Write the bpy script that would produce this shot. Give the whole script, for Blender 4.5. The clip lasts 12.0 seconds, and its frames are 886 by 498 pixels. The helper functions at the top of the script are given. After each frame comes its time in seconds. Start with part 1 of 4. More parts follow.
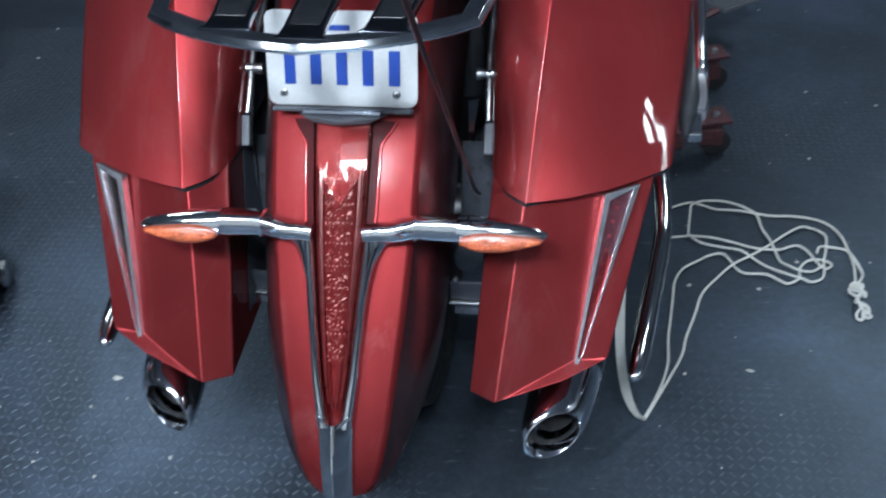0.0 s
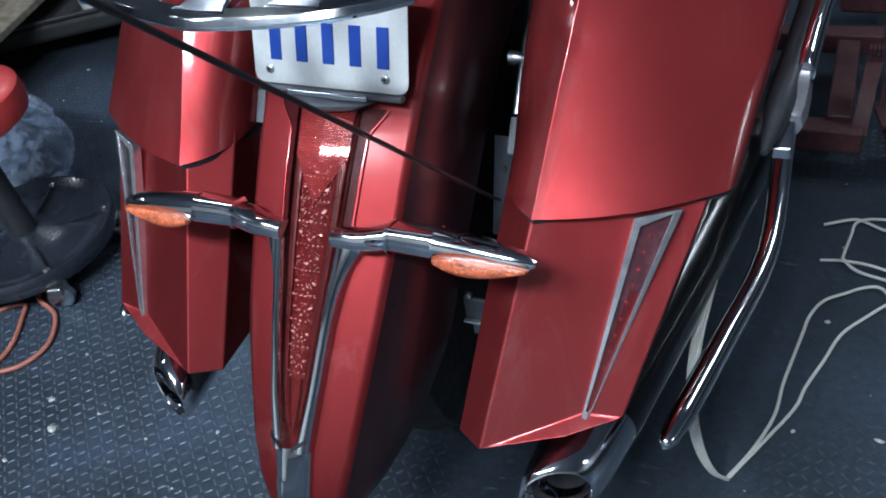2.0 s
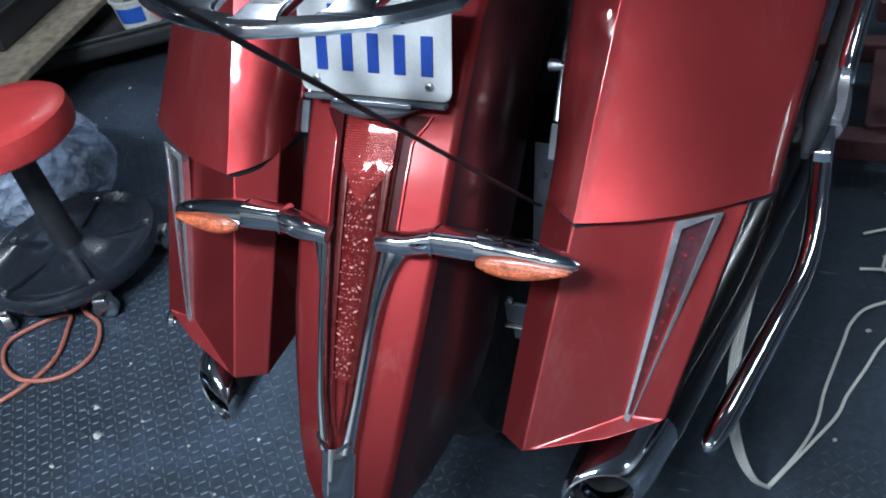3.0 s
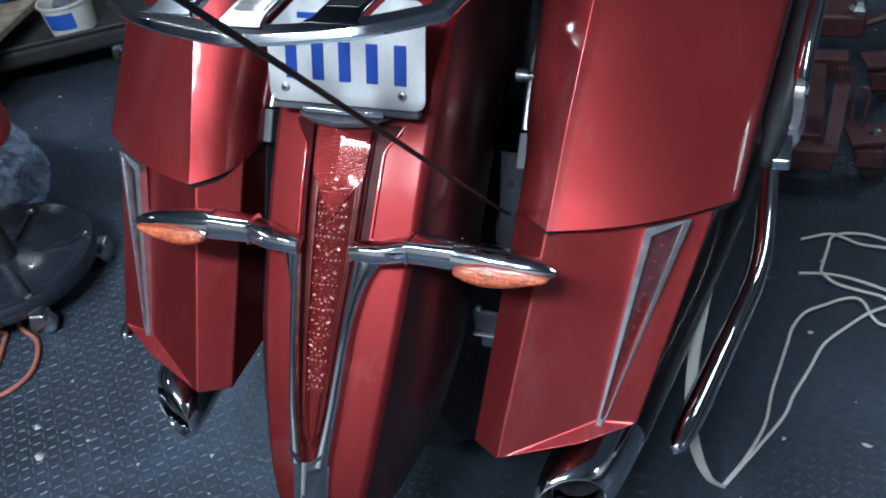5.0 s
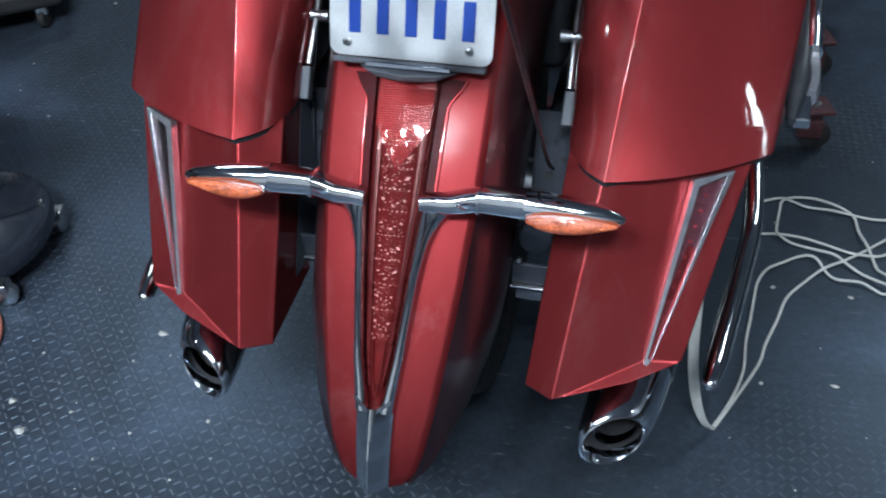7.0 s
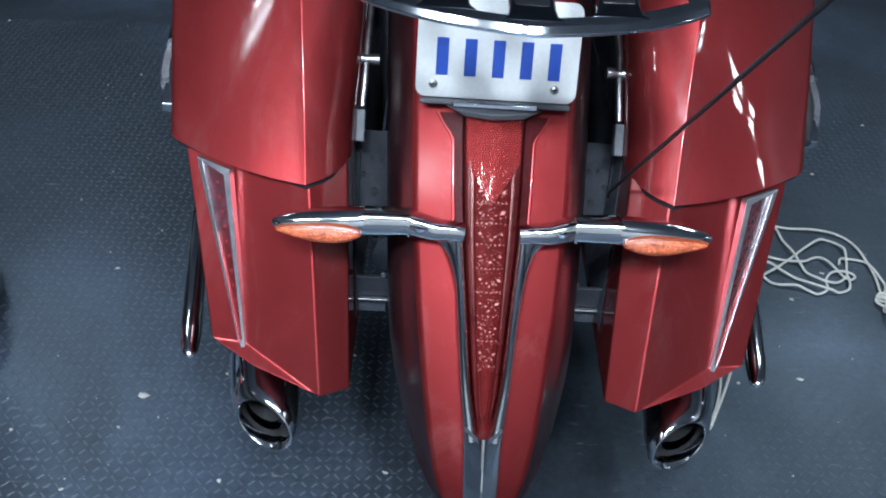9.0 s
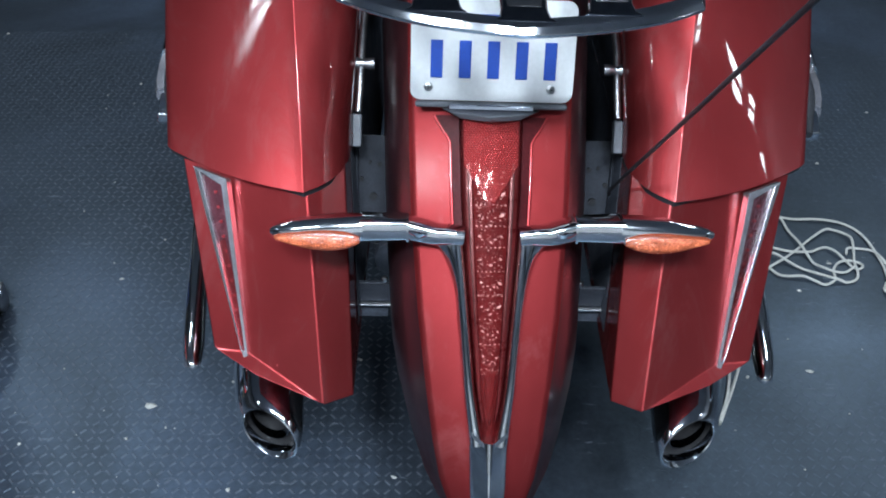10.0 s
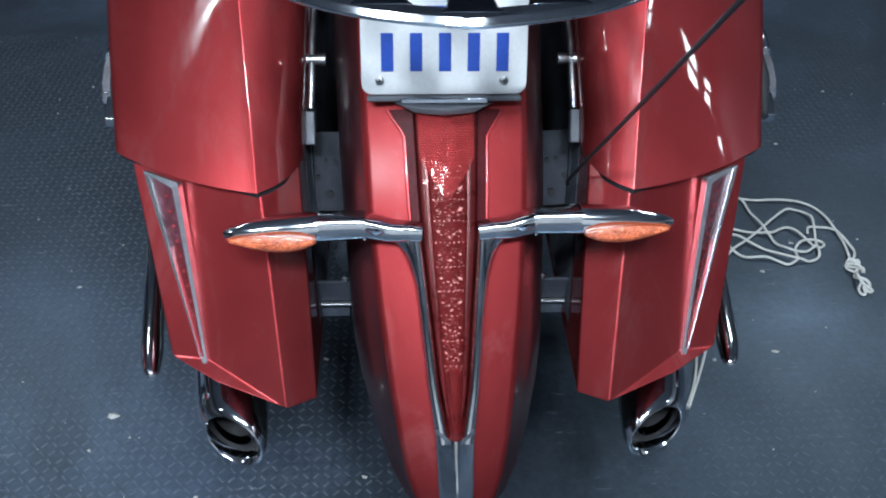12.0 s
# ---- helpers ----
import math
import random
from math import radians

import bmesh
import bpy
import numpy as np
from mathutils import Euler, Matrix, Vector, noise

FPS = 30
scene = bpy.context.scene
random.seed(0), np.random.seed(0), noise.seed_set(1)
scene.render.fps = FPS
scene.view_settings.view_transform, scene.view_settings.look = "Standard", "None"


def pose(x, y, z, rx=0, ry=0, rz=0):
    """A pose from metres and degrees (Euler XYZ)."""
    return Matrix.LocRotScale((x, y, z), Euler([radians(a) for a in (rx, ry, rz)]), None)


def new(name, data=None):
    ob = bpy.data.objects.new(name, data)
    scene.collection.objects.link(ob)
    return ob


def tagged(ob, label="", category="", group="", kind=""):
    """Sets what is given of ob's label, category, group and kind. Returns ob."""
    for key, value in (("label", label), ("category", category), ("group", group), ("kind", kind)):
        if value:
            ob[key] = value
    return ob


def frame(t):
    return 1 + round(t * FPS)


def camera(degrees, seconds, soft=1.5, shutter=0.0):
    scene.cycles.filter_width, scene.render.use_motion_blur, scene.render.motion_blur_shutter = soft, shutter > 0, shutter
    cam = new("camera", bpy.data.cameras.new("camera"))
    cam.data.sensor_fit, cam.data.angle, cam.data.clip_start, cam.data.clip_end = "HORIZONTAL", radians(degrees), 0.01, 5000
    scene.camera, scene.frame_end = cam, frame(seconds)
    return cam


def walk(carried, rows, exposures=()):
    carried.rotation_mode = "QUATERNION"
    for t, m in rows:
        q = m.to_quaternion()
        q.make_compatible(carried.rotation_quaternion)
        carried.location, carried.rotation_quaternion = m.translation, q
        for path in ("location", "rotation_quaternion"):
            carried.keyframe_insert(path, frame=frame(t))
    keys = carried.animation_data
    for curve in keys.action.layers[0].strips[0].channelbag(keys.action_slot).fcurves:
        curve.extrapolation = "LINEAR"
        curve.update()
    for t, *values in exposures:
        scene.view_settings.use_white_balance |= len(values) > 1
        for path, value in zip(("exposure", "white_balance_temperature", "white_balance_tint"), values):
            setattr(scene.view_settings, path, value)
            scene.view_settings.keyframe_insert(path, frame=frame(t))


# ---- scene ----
cam = camera(53.8, 12.0, soft=1.9, shutter=0.5)
PATH = [
    (0.0, pose(0.2606, -0.7436, 1.1966, 49.50, 3.94, 6.79)),
    (0.3, pose(0.2919, -0.7343, 1.1862, 48.14, 5.82, 8.84)),
    (0.5, pose(0.3119, -0.7073, 1.1737, 47.27, 6.90, 7.96)),
    (0.7, pose(0.3059, -0.6836, 1.1546, 47.87, 6.11, 7.39)),
    (1.0, pose(0.3323, -0.6326, 1.1466, 48.24, 6.28, 10.15)),
    (1.3, pose(0.3762, -0.5817, 1.1298, 48.51, 6.04, 16.52)),
    (1.5, pose(0.4270, -0.5518, 1.1243, 48.30, 7.04, 20.54)),
    (1.8, pose(0.4528, -0.5360, 1.1020, 48.80, 7.49, 21.88)),
    (2.0, pose(0.4713, -0.5287, 1.1058, 48.82, 9.46, 22.28)),
    (2.5, pose(0.4746, -0.5484, 1.1056, 49.66, 9.77, 22.54)),
    (3.0, pose(0.4672, -0.5538, 1.1076, 50.26, 10.83, 23.69)),
    (5.0, pose(0.4233, -0.5730, 1.1154, 50.23, 8.23, 19.50)),
    (5.5, pose(0.3653, -0.6059, 1.1268, 50.41, 6.03, 15.66)),
    (5.8, pose(0.2957, -0.6426, 1.1223, 50.61, 5.30, 12.02)),
    (6.0, pose(0.2771, -0.6577, 1.1230, 49.04, 6.09, 10.47)),
    (6.2, pose(0.2469, -0.6694, 1.1213, 48.31, 3.71, 8.33)),
    (6.5, pose(0.2576, -0.6714, 1.1402, 49.66, 3.74, 11.63)),
    (6.8, pose(0.2565, -0.6783, 1.1322, 48.94, 3.40, 12.47)),
    (7.0, pose(0.2514, -0.6722, 1.1320, 48.40, 3.42, 13.07)),
    (7.2, pose(0.2475, -0.6740, 1.1335, 49.45, 3.45, 14.25)),
    (8.8, pose(-0.0470, -0.7345, 1.1550, 50.27, -1.40, 1.07)),
    (9.0, pose(-0.0474, -0.7348, 1.1556, 50.53, -1.34, 1.16)),
    (9.5, pose(-0.0427, -0.7321, 1.1584, 50.70, -0.49, 0.80)),
    (10.0, pose(-0.0386, -0.7247, 1.1564, 50.39, 0.29, 0.50)),
    (10.5, pose(-0.0346, -0.7166, 1.1554, 49.79, 1.06, 0.15)),
    (11.0, pose(-0.0325, -0.7094, 1.1517, 49.30, 0.99, -0.96)),
    (11.5, pose(-0.0312, -0.7082, 1.1497, 48.93, 1.46, -1.37)),
    (11.8, pose(-0.0368, -0.7132, 1.1473, 50.15, 0.91, -2.48)),
    (12.0, pose(-0.0263, -0.7113, 1.1505, 49.84, 0.76, -2.46)),
]
walk(cam, PATH, [(0.0, 0.47), (1.0, 0.37), (2.0, 0.28), (3.0, 0.28), (5.2, 0.18), (6.2, 0.36), (7.0, 0.35), (9.0, 0.47), (12.0, 0.46)])

# ---- light ----
world = bpy.data.worlds.new("world")
scene.world = world
world.use_nodes = True
world.node_tree.nodes["Background"].inputs[0].default_value = (0.5, 0.6, 0.8, 1)
world.node_tree.nodes["Background"].inputs[1].default_value = 0.02


def tube_lamp(name, x, y, z, sx, sy, watts, colour, rx=0.0, ry=0.0, rz=0.0):
    data = bpy.data.lights.new(name, "AREA")
    data.shape, data.size, data.size_y, data.energy, data.color = "RECTANGLE", sx, sy, watts, colour
    ob = new(name, data)
    ob.matrix_world = pose(x, y, z, rx, ry, rz)
    return ob


# ceiling lights: x, y, turn, watts for each tube, length and width of a tube
LAMPS = ((-0.29, -1.64, 0, 28, 0.42, 0.04), (0.39, -1.64, 0, 26, 0.42, 0.04), (-1.25, -1.62, 0, 21, 0.80, 0.04),
         (-3.40, -0.34, 0, 3, 0.22, 0.06), (4.95, -0.62, 0, 4, 0.32, 0.13), (5.65, -0.62, 0, 4, 0.32, 0.13), (2.0, 2.4, 90, 12.5, 1.2, 0.04), (-2.1, 2.4, 90, 8, 1.2, 0.04))
COOL = (0.775, 0.895, 1.0)
for x, y, rz, watts, long, wide in LAMPS:
    for off in (-0.11, 0.11):
        dx, dy = (off, 0.0) if rz else (0.0, off)
        tube_lamp("tube_light", x + dx, y + dy, 2.66, long, wide, watts, COOL, rz=rz)
        if watts > 20:
            tube_lamp("tube_light", x + dx, y + dy, 2.664, long, wide, watts * 0.40, COOL, rx=180, rz=rz)  # the upper half of a bare tube


# ---- materials ----
def shader(name):
    m = bpy.data.materials.new(name)
    m.use_nodes = True
    return m, m.node_tree, m.node_tree.nodes["Principled BSDF"]


def node(tree, kind, **values):
    n = tree.nodes.new(kind)
    for key, value in values.items():
        n.inputs[key].default_value = value
    return n


def ramp(tree, source, stops):
    r = tree.nodes.new("ShaderNodeValToRGB")
    while len(r.color_ramp.elements) < len(stops):
        r.color_ramp.elements.new(0.5)
    for e, (p, c) in zip(r.color_ramp.elements, stops):
        e.position, e.color = p, (*c, 1)
    tree.links.new(source, r.inputs[0])
    return r.outputs[0]


def plain(name, colour, rough=0.5, metal=0.0, coat=0.0, vary=0.25, scale=18.0, bump=0.0, bump_scale=200.0, spec=0.5):
    """A surface with broad and fine variation of colour and roughness, and a little relief."""
    m, tree, p = shader(name)
    co = tree.nodes.new("ShaderNodeTexCoord").outputs["Object"]
    big = node(tree, "ShaderNodeTexNoise", Scale=scale, Detail=6.0, Roughness=0.65)
    fine = node(tree, "ShaderNodeTexNoise", Scale=scale * 9, Detail=4.0)
    tree.links.new(co, big.inputs["Vector"])
    tree.links.new(co, fine.inputs["Vector"])
    mix = node(tree, "ShaderNodeMath")
    mix.operation = "MULTIPLY"
    tree.links.new(big.outputs[0], mix.inputs[0])
    tree.links.new(fine.outputs[0], mix.inputs[1])
    lo, hi = [c * (1 - vary) for c in colour], [min(1, c * (1 + vary)) for c in colour]
    tree.links.new(ramp(tree, mix.outputs[0], [(0.1, lo), (0.42, hi)]), p.inputs["Base Color"])
    tree.links.new(ramp(tree, big.outputs[0], [(0.3, [max(0.02, rough * 0.75)] * 3), (0.7, [min(1, rough * 1.3)] * 3)]), p.inputs["Roughness"])
    p.inputs["Metallic"].default_value = metal
    p.inputs["Coat Weight"].default_value = coat
    p.inputs["Coat Roughness"].default_value = 0.04
    p.inputs["Specular IOR Level"].default_value = spec
    if bump:
        tex = node(tree, "ShaderNodeTexNoise", Scale=bump_scale, Detail=3.0)
        tree.links.new(co, tex.inputs["Vector"])
        b = node(tree, "ShaderNodeBump", Strength=bump, Distance=0.002)
        tree.links.new(tex.outputs[0], b.inputs["Height"])
        tree.links.new(b.outputs[0], p.inputs["Normal"])
    return m


def candy_paint(name, haze=0.03, coat=1.0, rough=0.40, depth=1.0, dust=0.52):
    """Metallic red paint under a clear coat, with fine flake, dust smears and hairline scratches."""
    m, tree, p = shader(name)
    co = tree.nodes.new("ShaderNodeTexCoord").outputs["Object"]
    flake = node(tree, "ShaderNodeTexVoronoi", Scale=1500.0)
    tree.links.new(co, flake.inputs["Vector"])
    cloud = node(tree, "ShaderNodeTexNoise", Scale=7.0, Detail=7.0, Roughness=0.6, Distortion=0.6)
    tree.links.new(co, cloud.inputs["Vector"])
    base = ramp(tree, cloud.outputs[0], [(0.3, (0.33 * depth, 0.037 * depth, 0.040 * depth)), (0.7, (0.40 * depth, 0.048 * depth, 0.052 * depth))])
    dusty = node(tree, "ShaderNodeMix")
    dusty.data_type = "RGBA"
    dusty.inputs[7].default_value = (0.40, 0.15, 0.15, 1)
    drag = tree.nodes.new("ShaderNodeMapping")
    drag.inputs["Scale"].default_value = (2.2, 1.0, 0.55)
    drag.inputs["Rotation"].default_value = (0.0, 0.35, 0.0)
    tree.links.new(co, drag.inputs["Vector"])
    smear = node(tree, "ShaderNodeTexNoise", Scale=6.0, Detail=10.0, Roughness=0.72, Distortion=1.2)
    tree.links.new(drag.outputs[0], smear.inputs["Vector"])
    tree.links.new(ramp(tree, smear.outputs[0], [(dust, (0, 0, 0)), (dust + 0.26, (0.5, 0.5, 0.5))]), dusty.inputs[0])
    tree.links.new(base, dusty.inputs[6])
    tree.links.new(dusty.outputs[2], p.inputs["Base Color"])
    p.inputs["Metallic"].default_value = 0.87
    p.inputs["Specular Tint"].default_value = (0.03, 0.02, 0.02, 1)
    tree.links.new(ramp(tree, smear.outputs[0], [(0.4, [rough] * 3), (0.8, [rough + 0.06] * 3)]), p.inputs["Roughness"])
    p.inputs["Coat Weight"].default_value = coat
    tree.links.new(ramp(tree, smear.outputs[0], [(0.45, (haze, haze, haze)), (0.85, (haze + 0.19, haze + 0.19, haze + 0.19))]), p.inputs["Coat Roughness"])
    b = node(tree, "ShaderNodeBump", Strength=0.06, Distance=0.0004)
    tree.links.new(flake.outputs["Color"], b.inputs["Height"])
    tree.links.new(b.outputs[0], p.inputs["Normal"])
    return m


def clear_lens(name, tint, rough=0.02, bump=0.0, bump_scale=300.0, ior=1.38):
    """Thin moulded plastic: tinted, with a glossy surface."""
    m, tree, p = shader(name)
    tree.nodes.remove(p)
    out = tree.nodes["Material Output"]
    seen = node(tree, "ShaderNodeBsdfTransparent", Color=(*tint, 1))
    gloss = node(tree, "ShaderNodeBsdfGlossy", Roughness=rough)
    f = node(tree, "ShaderNodeFresnel", IOR=ior)
    mix = tree.nodes.new("ShaderNodeMixShader")
    tree.links.new(f.outputs[0], mix.inputs[0])
    tree.links.new(seen.outputs[0], mix.inputs[1])
    tree.links.new(gloss.outputs[0], mix.inputs[2])
    tree.links.new(mix.outputs[0], out.inputs[0])
    if bump:
        co = tree.nodes.new("ShaderNodeTexCoord").outputs["Object"]
        tex = node(tree, "ShaderNodeTexVoronoi", Scale=bump_scale)
        tree.links.new(co, tex.inputs["Vector"])
        b = node(tree, "ShaderNodeBump", Strength=bump, Distance=0.002)
        tree.links.new(tex.outputs[0], b.inputs["Height"])
        tree.links.new(b.outputs[0], gloss.inputs["Normal"])
    return m


def moulded(name, colour, rough, scale, strength, metal=0.0, coat=1.0):
    """Solid moulded plastic with a cell pattern pressed into it."""
    m, tree, p = shader(name)
    co = tree.nodes.new("ShaderNodeTexCoord").outputs["Object"]
    tex = node(tree, "ShaderNodeTexVoronoi", Scale=scale)
    tree.links.new(co, tex.inputs["Vector"])
    tree.links.new(ramp(tree, tex.outputs[0], [(0.0, [min(1, c * 1.4) for c in colour]), (0.7, [c * 0.6 for c in colour])]), p.inputs["Base Color"])
    b = node(tree, "ShaderNodeBump", Strength=strength, Distance=0.003)
    tree.links.new(tex.outputs[0], b.inputs["Height"])
    tree.links.new(b.outputs[0], p.inputs["Normal"])
    p.inputs["Roughness"].default_value, p.inputs["Metallic"].default_value = rough, metal
    p.inputs["Coat Weight"].default_value, p.inputs["Coat Roughness"].default_value = coat, 0.03
    return m


def worn_mat(name):
    """Dark blue-grey rubber with dusty, scuffed patches and fine grit."""
    m, tree, p = shader(name)
    co = tree.nodes.new("ShaderNodeTexCoord").outputs["Object"]
    patch = node(tree, "ShaderNodeTexNoise", Scale=1.7, Detail=9.0, Roughness=0.62, Distortion=0.5)
    grain = node(tree, "ShaderNodeTexNoise", Scale=70.0, Detail=8.0, Roughness=0.75)
    for n in (patch, grain):
        tree.links.new(co, n.inputs["Vector"])
    base = ramp(tree, patch.outputs[0], [(0.34, (0.017, 0.021, 0.027)), (0.52, (0.028, 0.036, 0.049)), (0.72, (0.050, 0.068, 0.103))])
    mix = node(tree, "ShaderNodeMix")
    mix.data_type, mix.blend_type = "RGBA", "MULTIPLY"
    mix.inputs[0].default_value = 1.0
    tree.links.new(base, mix.inputs[6])
    tree.links.new(ramp(tree, grain.outputs[0], [(0.3, (0.62, 0.62, 0.62)), (0.72, (1.5, 1.5, 1.5))]), mix.inputs[7])
    p.inputs["Specular Tint"].default_value = (0.54, 0.78, 1.0, 1)
    turn = tree.nodes.new("ShaderNodeMapping")
    turn.inputs["Scale"].default_value = (9.0, 55.0, 9.0)
    turn.inputs["Rotation"].default_value = (0.0, 0.0, 0.6)
    tree.links.new(co, turn.inputs["Vector"])
    scuff = node(tree, "ShaderNodeTexNoise", Scale=1.6, Detail=5.0, Roughness=0.7)
    tree.links.new(turn.outputs[0], scuff.inputs["Vector"])
    worn = node(tree, "ShaderNodeMix")
    worn.data_type = "RGBA"
    worn.inputs[7].default_value = (0.16, 0.18, 0.22, 1)
    tree.links.new(ramp(tree, scuff.outputs[0], [(0.63, (0, 0, 0)), (0.72, (0.85, 0.85, 0.85))]), worn.inputs[0])
    tree.links.new(mix.outputs[2], worn.inputs[6])
    # the tops of the ribs are scuffed paler than the ground between them
    split = tree.nodes.new("ShaderNodeSeparateXYZ")
    tree.links.new(co, split.inputs[0])
    high = node(tree, "ShaderNodeMapRange")
    for key, value in ((1, 0.00010), (2, 0.0006), (3, 0.0), (4, 1.0)):
        high.inputs[key].default_value = value
    tree.links.new(split.outputs[2], high.inputs[0])
    amount = node(tree, "ShaderNodeMath")
    amount.operation = "MULTIPLY"
    tree.links.new(high.outputs[0], amount.inputs[0])
    tree.links.new(ramp(tree, grain.outputs[0], [(0.35, (0.25, 0.25, 0.25)), (0.65, (0.9, 0.9, 0.9))]), amount.inputs[1])
    patchy = node(tree, "ShaderNodeMath")
    patchy.operation = "MULTIPLY"
    tree.links.new(amount.outputs[0], patchy.inputs[0])
    tree.links.new(ramp(tree, patch.outputs[0], [(0.42, (1.0, 1.0, 1.0)), (0.66, (0.55, 0.55, 0.55))]), patchy.inputs[1])
    amount = patchy
    rubbed = node(tree, "ShaderNodeMix")
    rubbed.data_type = "RGBA"
    rubbed.inputs[7].default_value = (0.125, 0.138, 0.165, 1)
    tree.links.new(amount.outputs[0], rubbed.inputs[0])
    tree.links.new(worn.outputs[2], rubbed.inputs[6])
    tree.links.new(rubbed.outputs[2], p.inputs["Base Color"])
    gloss = node(tree, "ShaderNodeMix")
    gloss.data_type = "RGBA"
    gloss.inputs[7].default_value = (0.46, 0.46, 0.46, 1)
    tree.links.new(amount.outputs[0], gloss.inputs[0])
    tree.links.new(ramp(tree, patch.outputs[0], [(0.35, (0.44, 0.44, 0.44)), (0.7, (0.30, 0.30, 0.30))]), gloss.inputs[6])
    tree.links.new(gloss.outputs[2], p.inputs["Roughness"])
    b = node(tree, "ShaderNodeBump", Strength=0.35, Distance=0.001)
    tree.links.new(grain.outputs[0], b.inputs["Height"])
    tree.links.new(b.outputs[0], p.inputs["Normal"])
    return m


def two_tone(name, low, high, split):
    """Wall paint in two colours, one below the other, with grime and roller texture."""
    m, tree, p = shader(name)
    co = tree.nodes.new("ShaderNodeTexCoord").outputs["Object"]
    xyz = tree.nodes.new("ShaderNodeSeparateXYZ")
    tree.links.new(co, xyz.inputs[0])
    above = node(tree, "ShaderNodeMath")
    above.operation = "GREATER_THAN"
    above.inputs[1].default_value = split
    tree.links.new(xyz.outputs[2], above.inputs[0])
    grime = node(tree, "ShaderNodeTexNoise", Scale=1.5, Detail=8.0, Roughness=0.65)
    tree.links.new(co, grime.inputs["Vector"])
    pick = node(tree, "ShaderNodeMix")
    pick.data_type = "RGBA"
    tree.links.new(above.outputs[0], pick.inputs[0])
    for slot, colour in ((6, low), (7, high)):
        tree.links.new(ramp(tree, grime.outputs[0], [(0.3, [c * 0.75 for c in colour]), (0.7, [c * 1.15 for c in colour])]), pick.inputs[slot])
    tree.links.new(pick.outputs[2], p.inputs["Base Color"])
    p.inputs["Roughness"].default_value = 0.75
    fine = node(tree, "ShaderNodeTexNoise", Scale=90.0, Detail=3.0)
    tree.links.new(co, fine.inputs["Vector"])
    b = node(tree, "ShaderNodeBump", Strength=0.2, Distance=0.002)
    tree.links.new(fine.outputs[0], b.inputs["Height"])
    tree.links.new(b.outputs[0], p.inputs["Normal"])
    return m


# Same red: darkened for the lower bags, lightened for the lids, as light falls.
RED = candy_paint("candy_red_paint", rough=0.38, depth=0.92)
RED_LID = candy_paint("lightened_red_paint", 0.03, 1.0, 0.43, 1.08, 0.50)
# The same red dimmed for the fender: its weaker light is in the colour.
RED_DIMMED = candy_paint("hazed_dimmed_red", 0.16, 0.15, 0.54, 0.66)
RED_SHADED = plain("shaded_red", (0.014, 0.0045, 0.0065), 0.36, coat=0.2, vary=0.3, scale=9)
CHROME = plain("chrome", (0.86, 0.88, 0.91), 0.055, 1.0, vary=0.08, scale=9)
DARK_CHROME = plain("dark_chrome", (0.42, 0.45, 0.52), 0.07, 1.0, vary=0.2, scale=12)
SMOKED = plain("smoked_chrome", (0.20, 0.22, 0.26), 0.10, 1.0, vary=0.2, scale=12)
STEEL = plain("zinc_steel", (0.45, 0.46, 0.48), 0.32, 1.0, vary=0.2, scale=30)
BLACK = plain("black_plastic", (0.024, 0.026, 0.031), 0.42, vary=0.3, scale=20)
BLACK_GLOSS = plain("black_enamel", (0.010, 0.011, 0.013), 0.22, coat=0.4, vary=0.4, scale=14)
FRAME = plain("frame_paint", (0.052, 0.060, 0.078), 0.5, vary=0.4, scale=25, spec=0.35)
RUBBER = plain("tyre_rubber", (0.018, 0.018, 0.019), 0.72, vary=0.3, scale=30)
SOOT = plain("exhaust_soot", (0.018, 0.018, 0.020), 0.55, vary=0.4, scale=40, spec=0.3)
CHANNEL = plain("lamp_channel", (0.060, 0.006, 0.008), 0.40, vary=0.3, scale=30, spec=0.08)
MARKER_BACK = plain("marker_backing", (0.17, 0.060, 0.075), 0.25, coat=0.5, vary=0.5, scale=60)
DOT_RED = plain("red_dot", (0.55, 0.05, 0.06), 0.3, vary=0.2)
GREY_BLOCK = plain("grey_nylon", (0.11, 0.12, 0.14), 0.55, vary=0.15, scale=40)
WHITE_PLATE = plain("plate_white", (0.74, 0.76, 0.78), 0.38, vary=0.06, scale=25)
BLUE_INK = plain("plate_blue", (0.012, 0.07, 0.42), 0.40, vary=0.15, scale=60)
LENS_RED = clear_lens("clear_red_lens", (0.98, 0.70, 0.68), 0.05)
BEZEL = plain("polished_bezel", (0.62, 0.61, 0.66), 0.18, 0.85, coat=0.6, vary=0.25, scale=60)
LENS_CLEAR = clear_lens("clear_lens", (0.90, 0.86, 0.88), 0.10, bump=0.15, bump_scale=160, ior=1.5)
RED_CORE = moulded("red_reflector", (0.20, 0.028, 0.034), 0.26, 850.0, 0.45)
RED_PRISM = plain("red_reflex_prism", (0.60, 0.17, 0.18), 0.14, 0.35, coat=0.6, vary=0.35, scale=90)
PALE_GLINT = plain("pale_glint_cell", (1.0, 0.86, 0.83), 0.25, 0.1, vary=0.15, scale=60, spec=1.0)
TRAY = plain("red_lamp_tray", (0.11, 0.013, 0.016), 0.35, vary=0.6, scale=160, bump=0.5, bump_scale=700, spec=0.12)
DIM_STEEL = plain("dull_bracket_steel", (0.028, 0.032, 0.042), 0.55, 0.1, vary=0.35, scale=40, spec=0.3)
RED_LIGHT = plain("light_red_plastic", (0.14, 0.02, 0.022), 0.25, coat=0.5, vary=0.3, scale=80)
RED_SIDE = plain("red_lamp_side", (0.085, 0.013, 0.016), 0.30, coat=0.4, vary=0.3, scale=40)
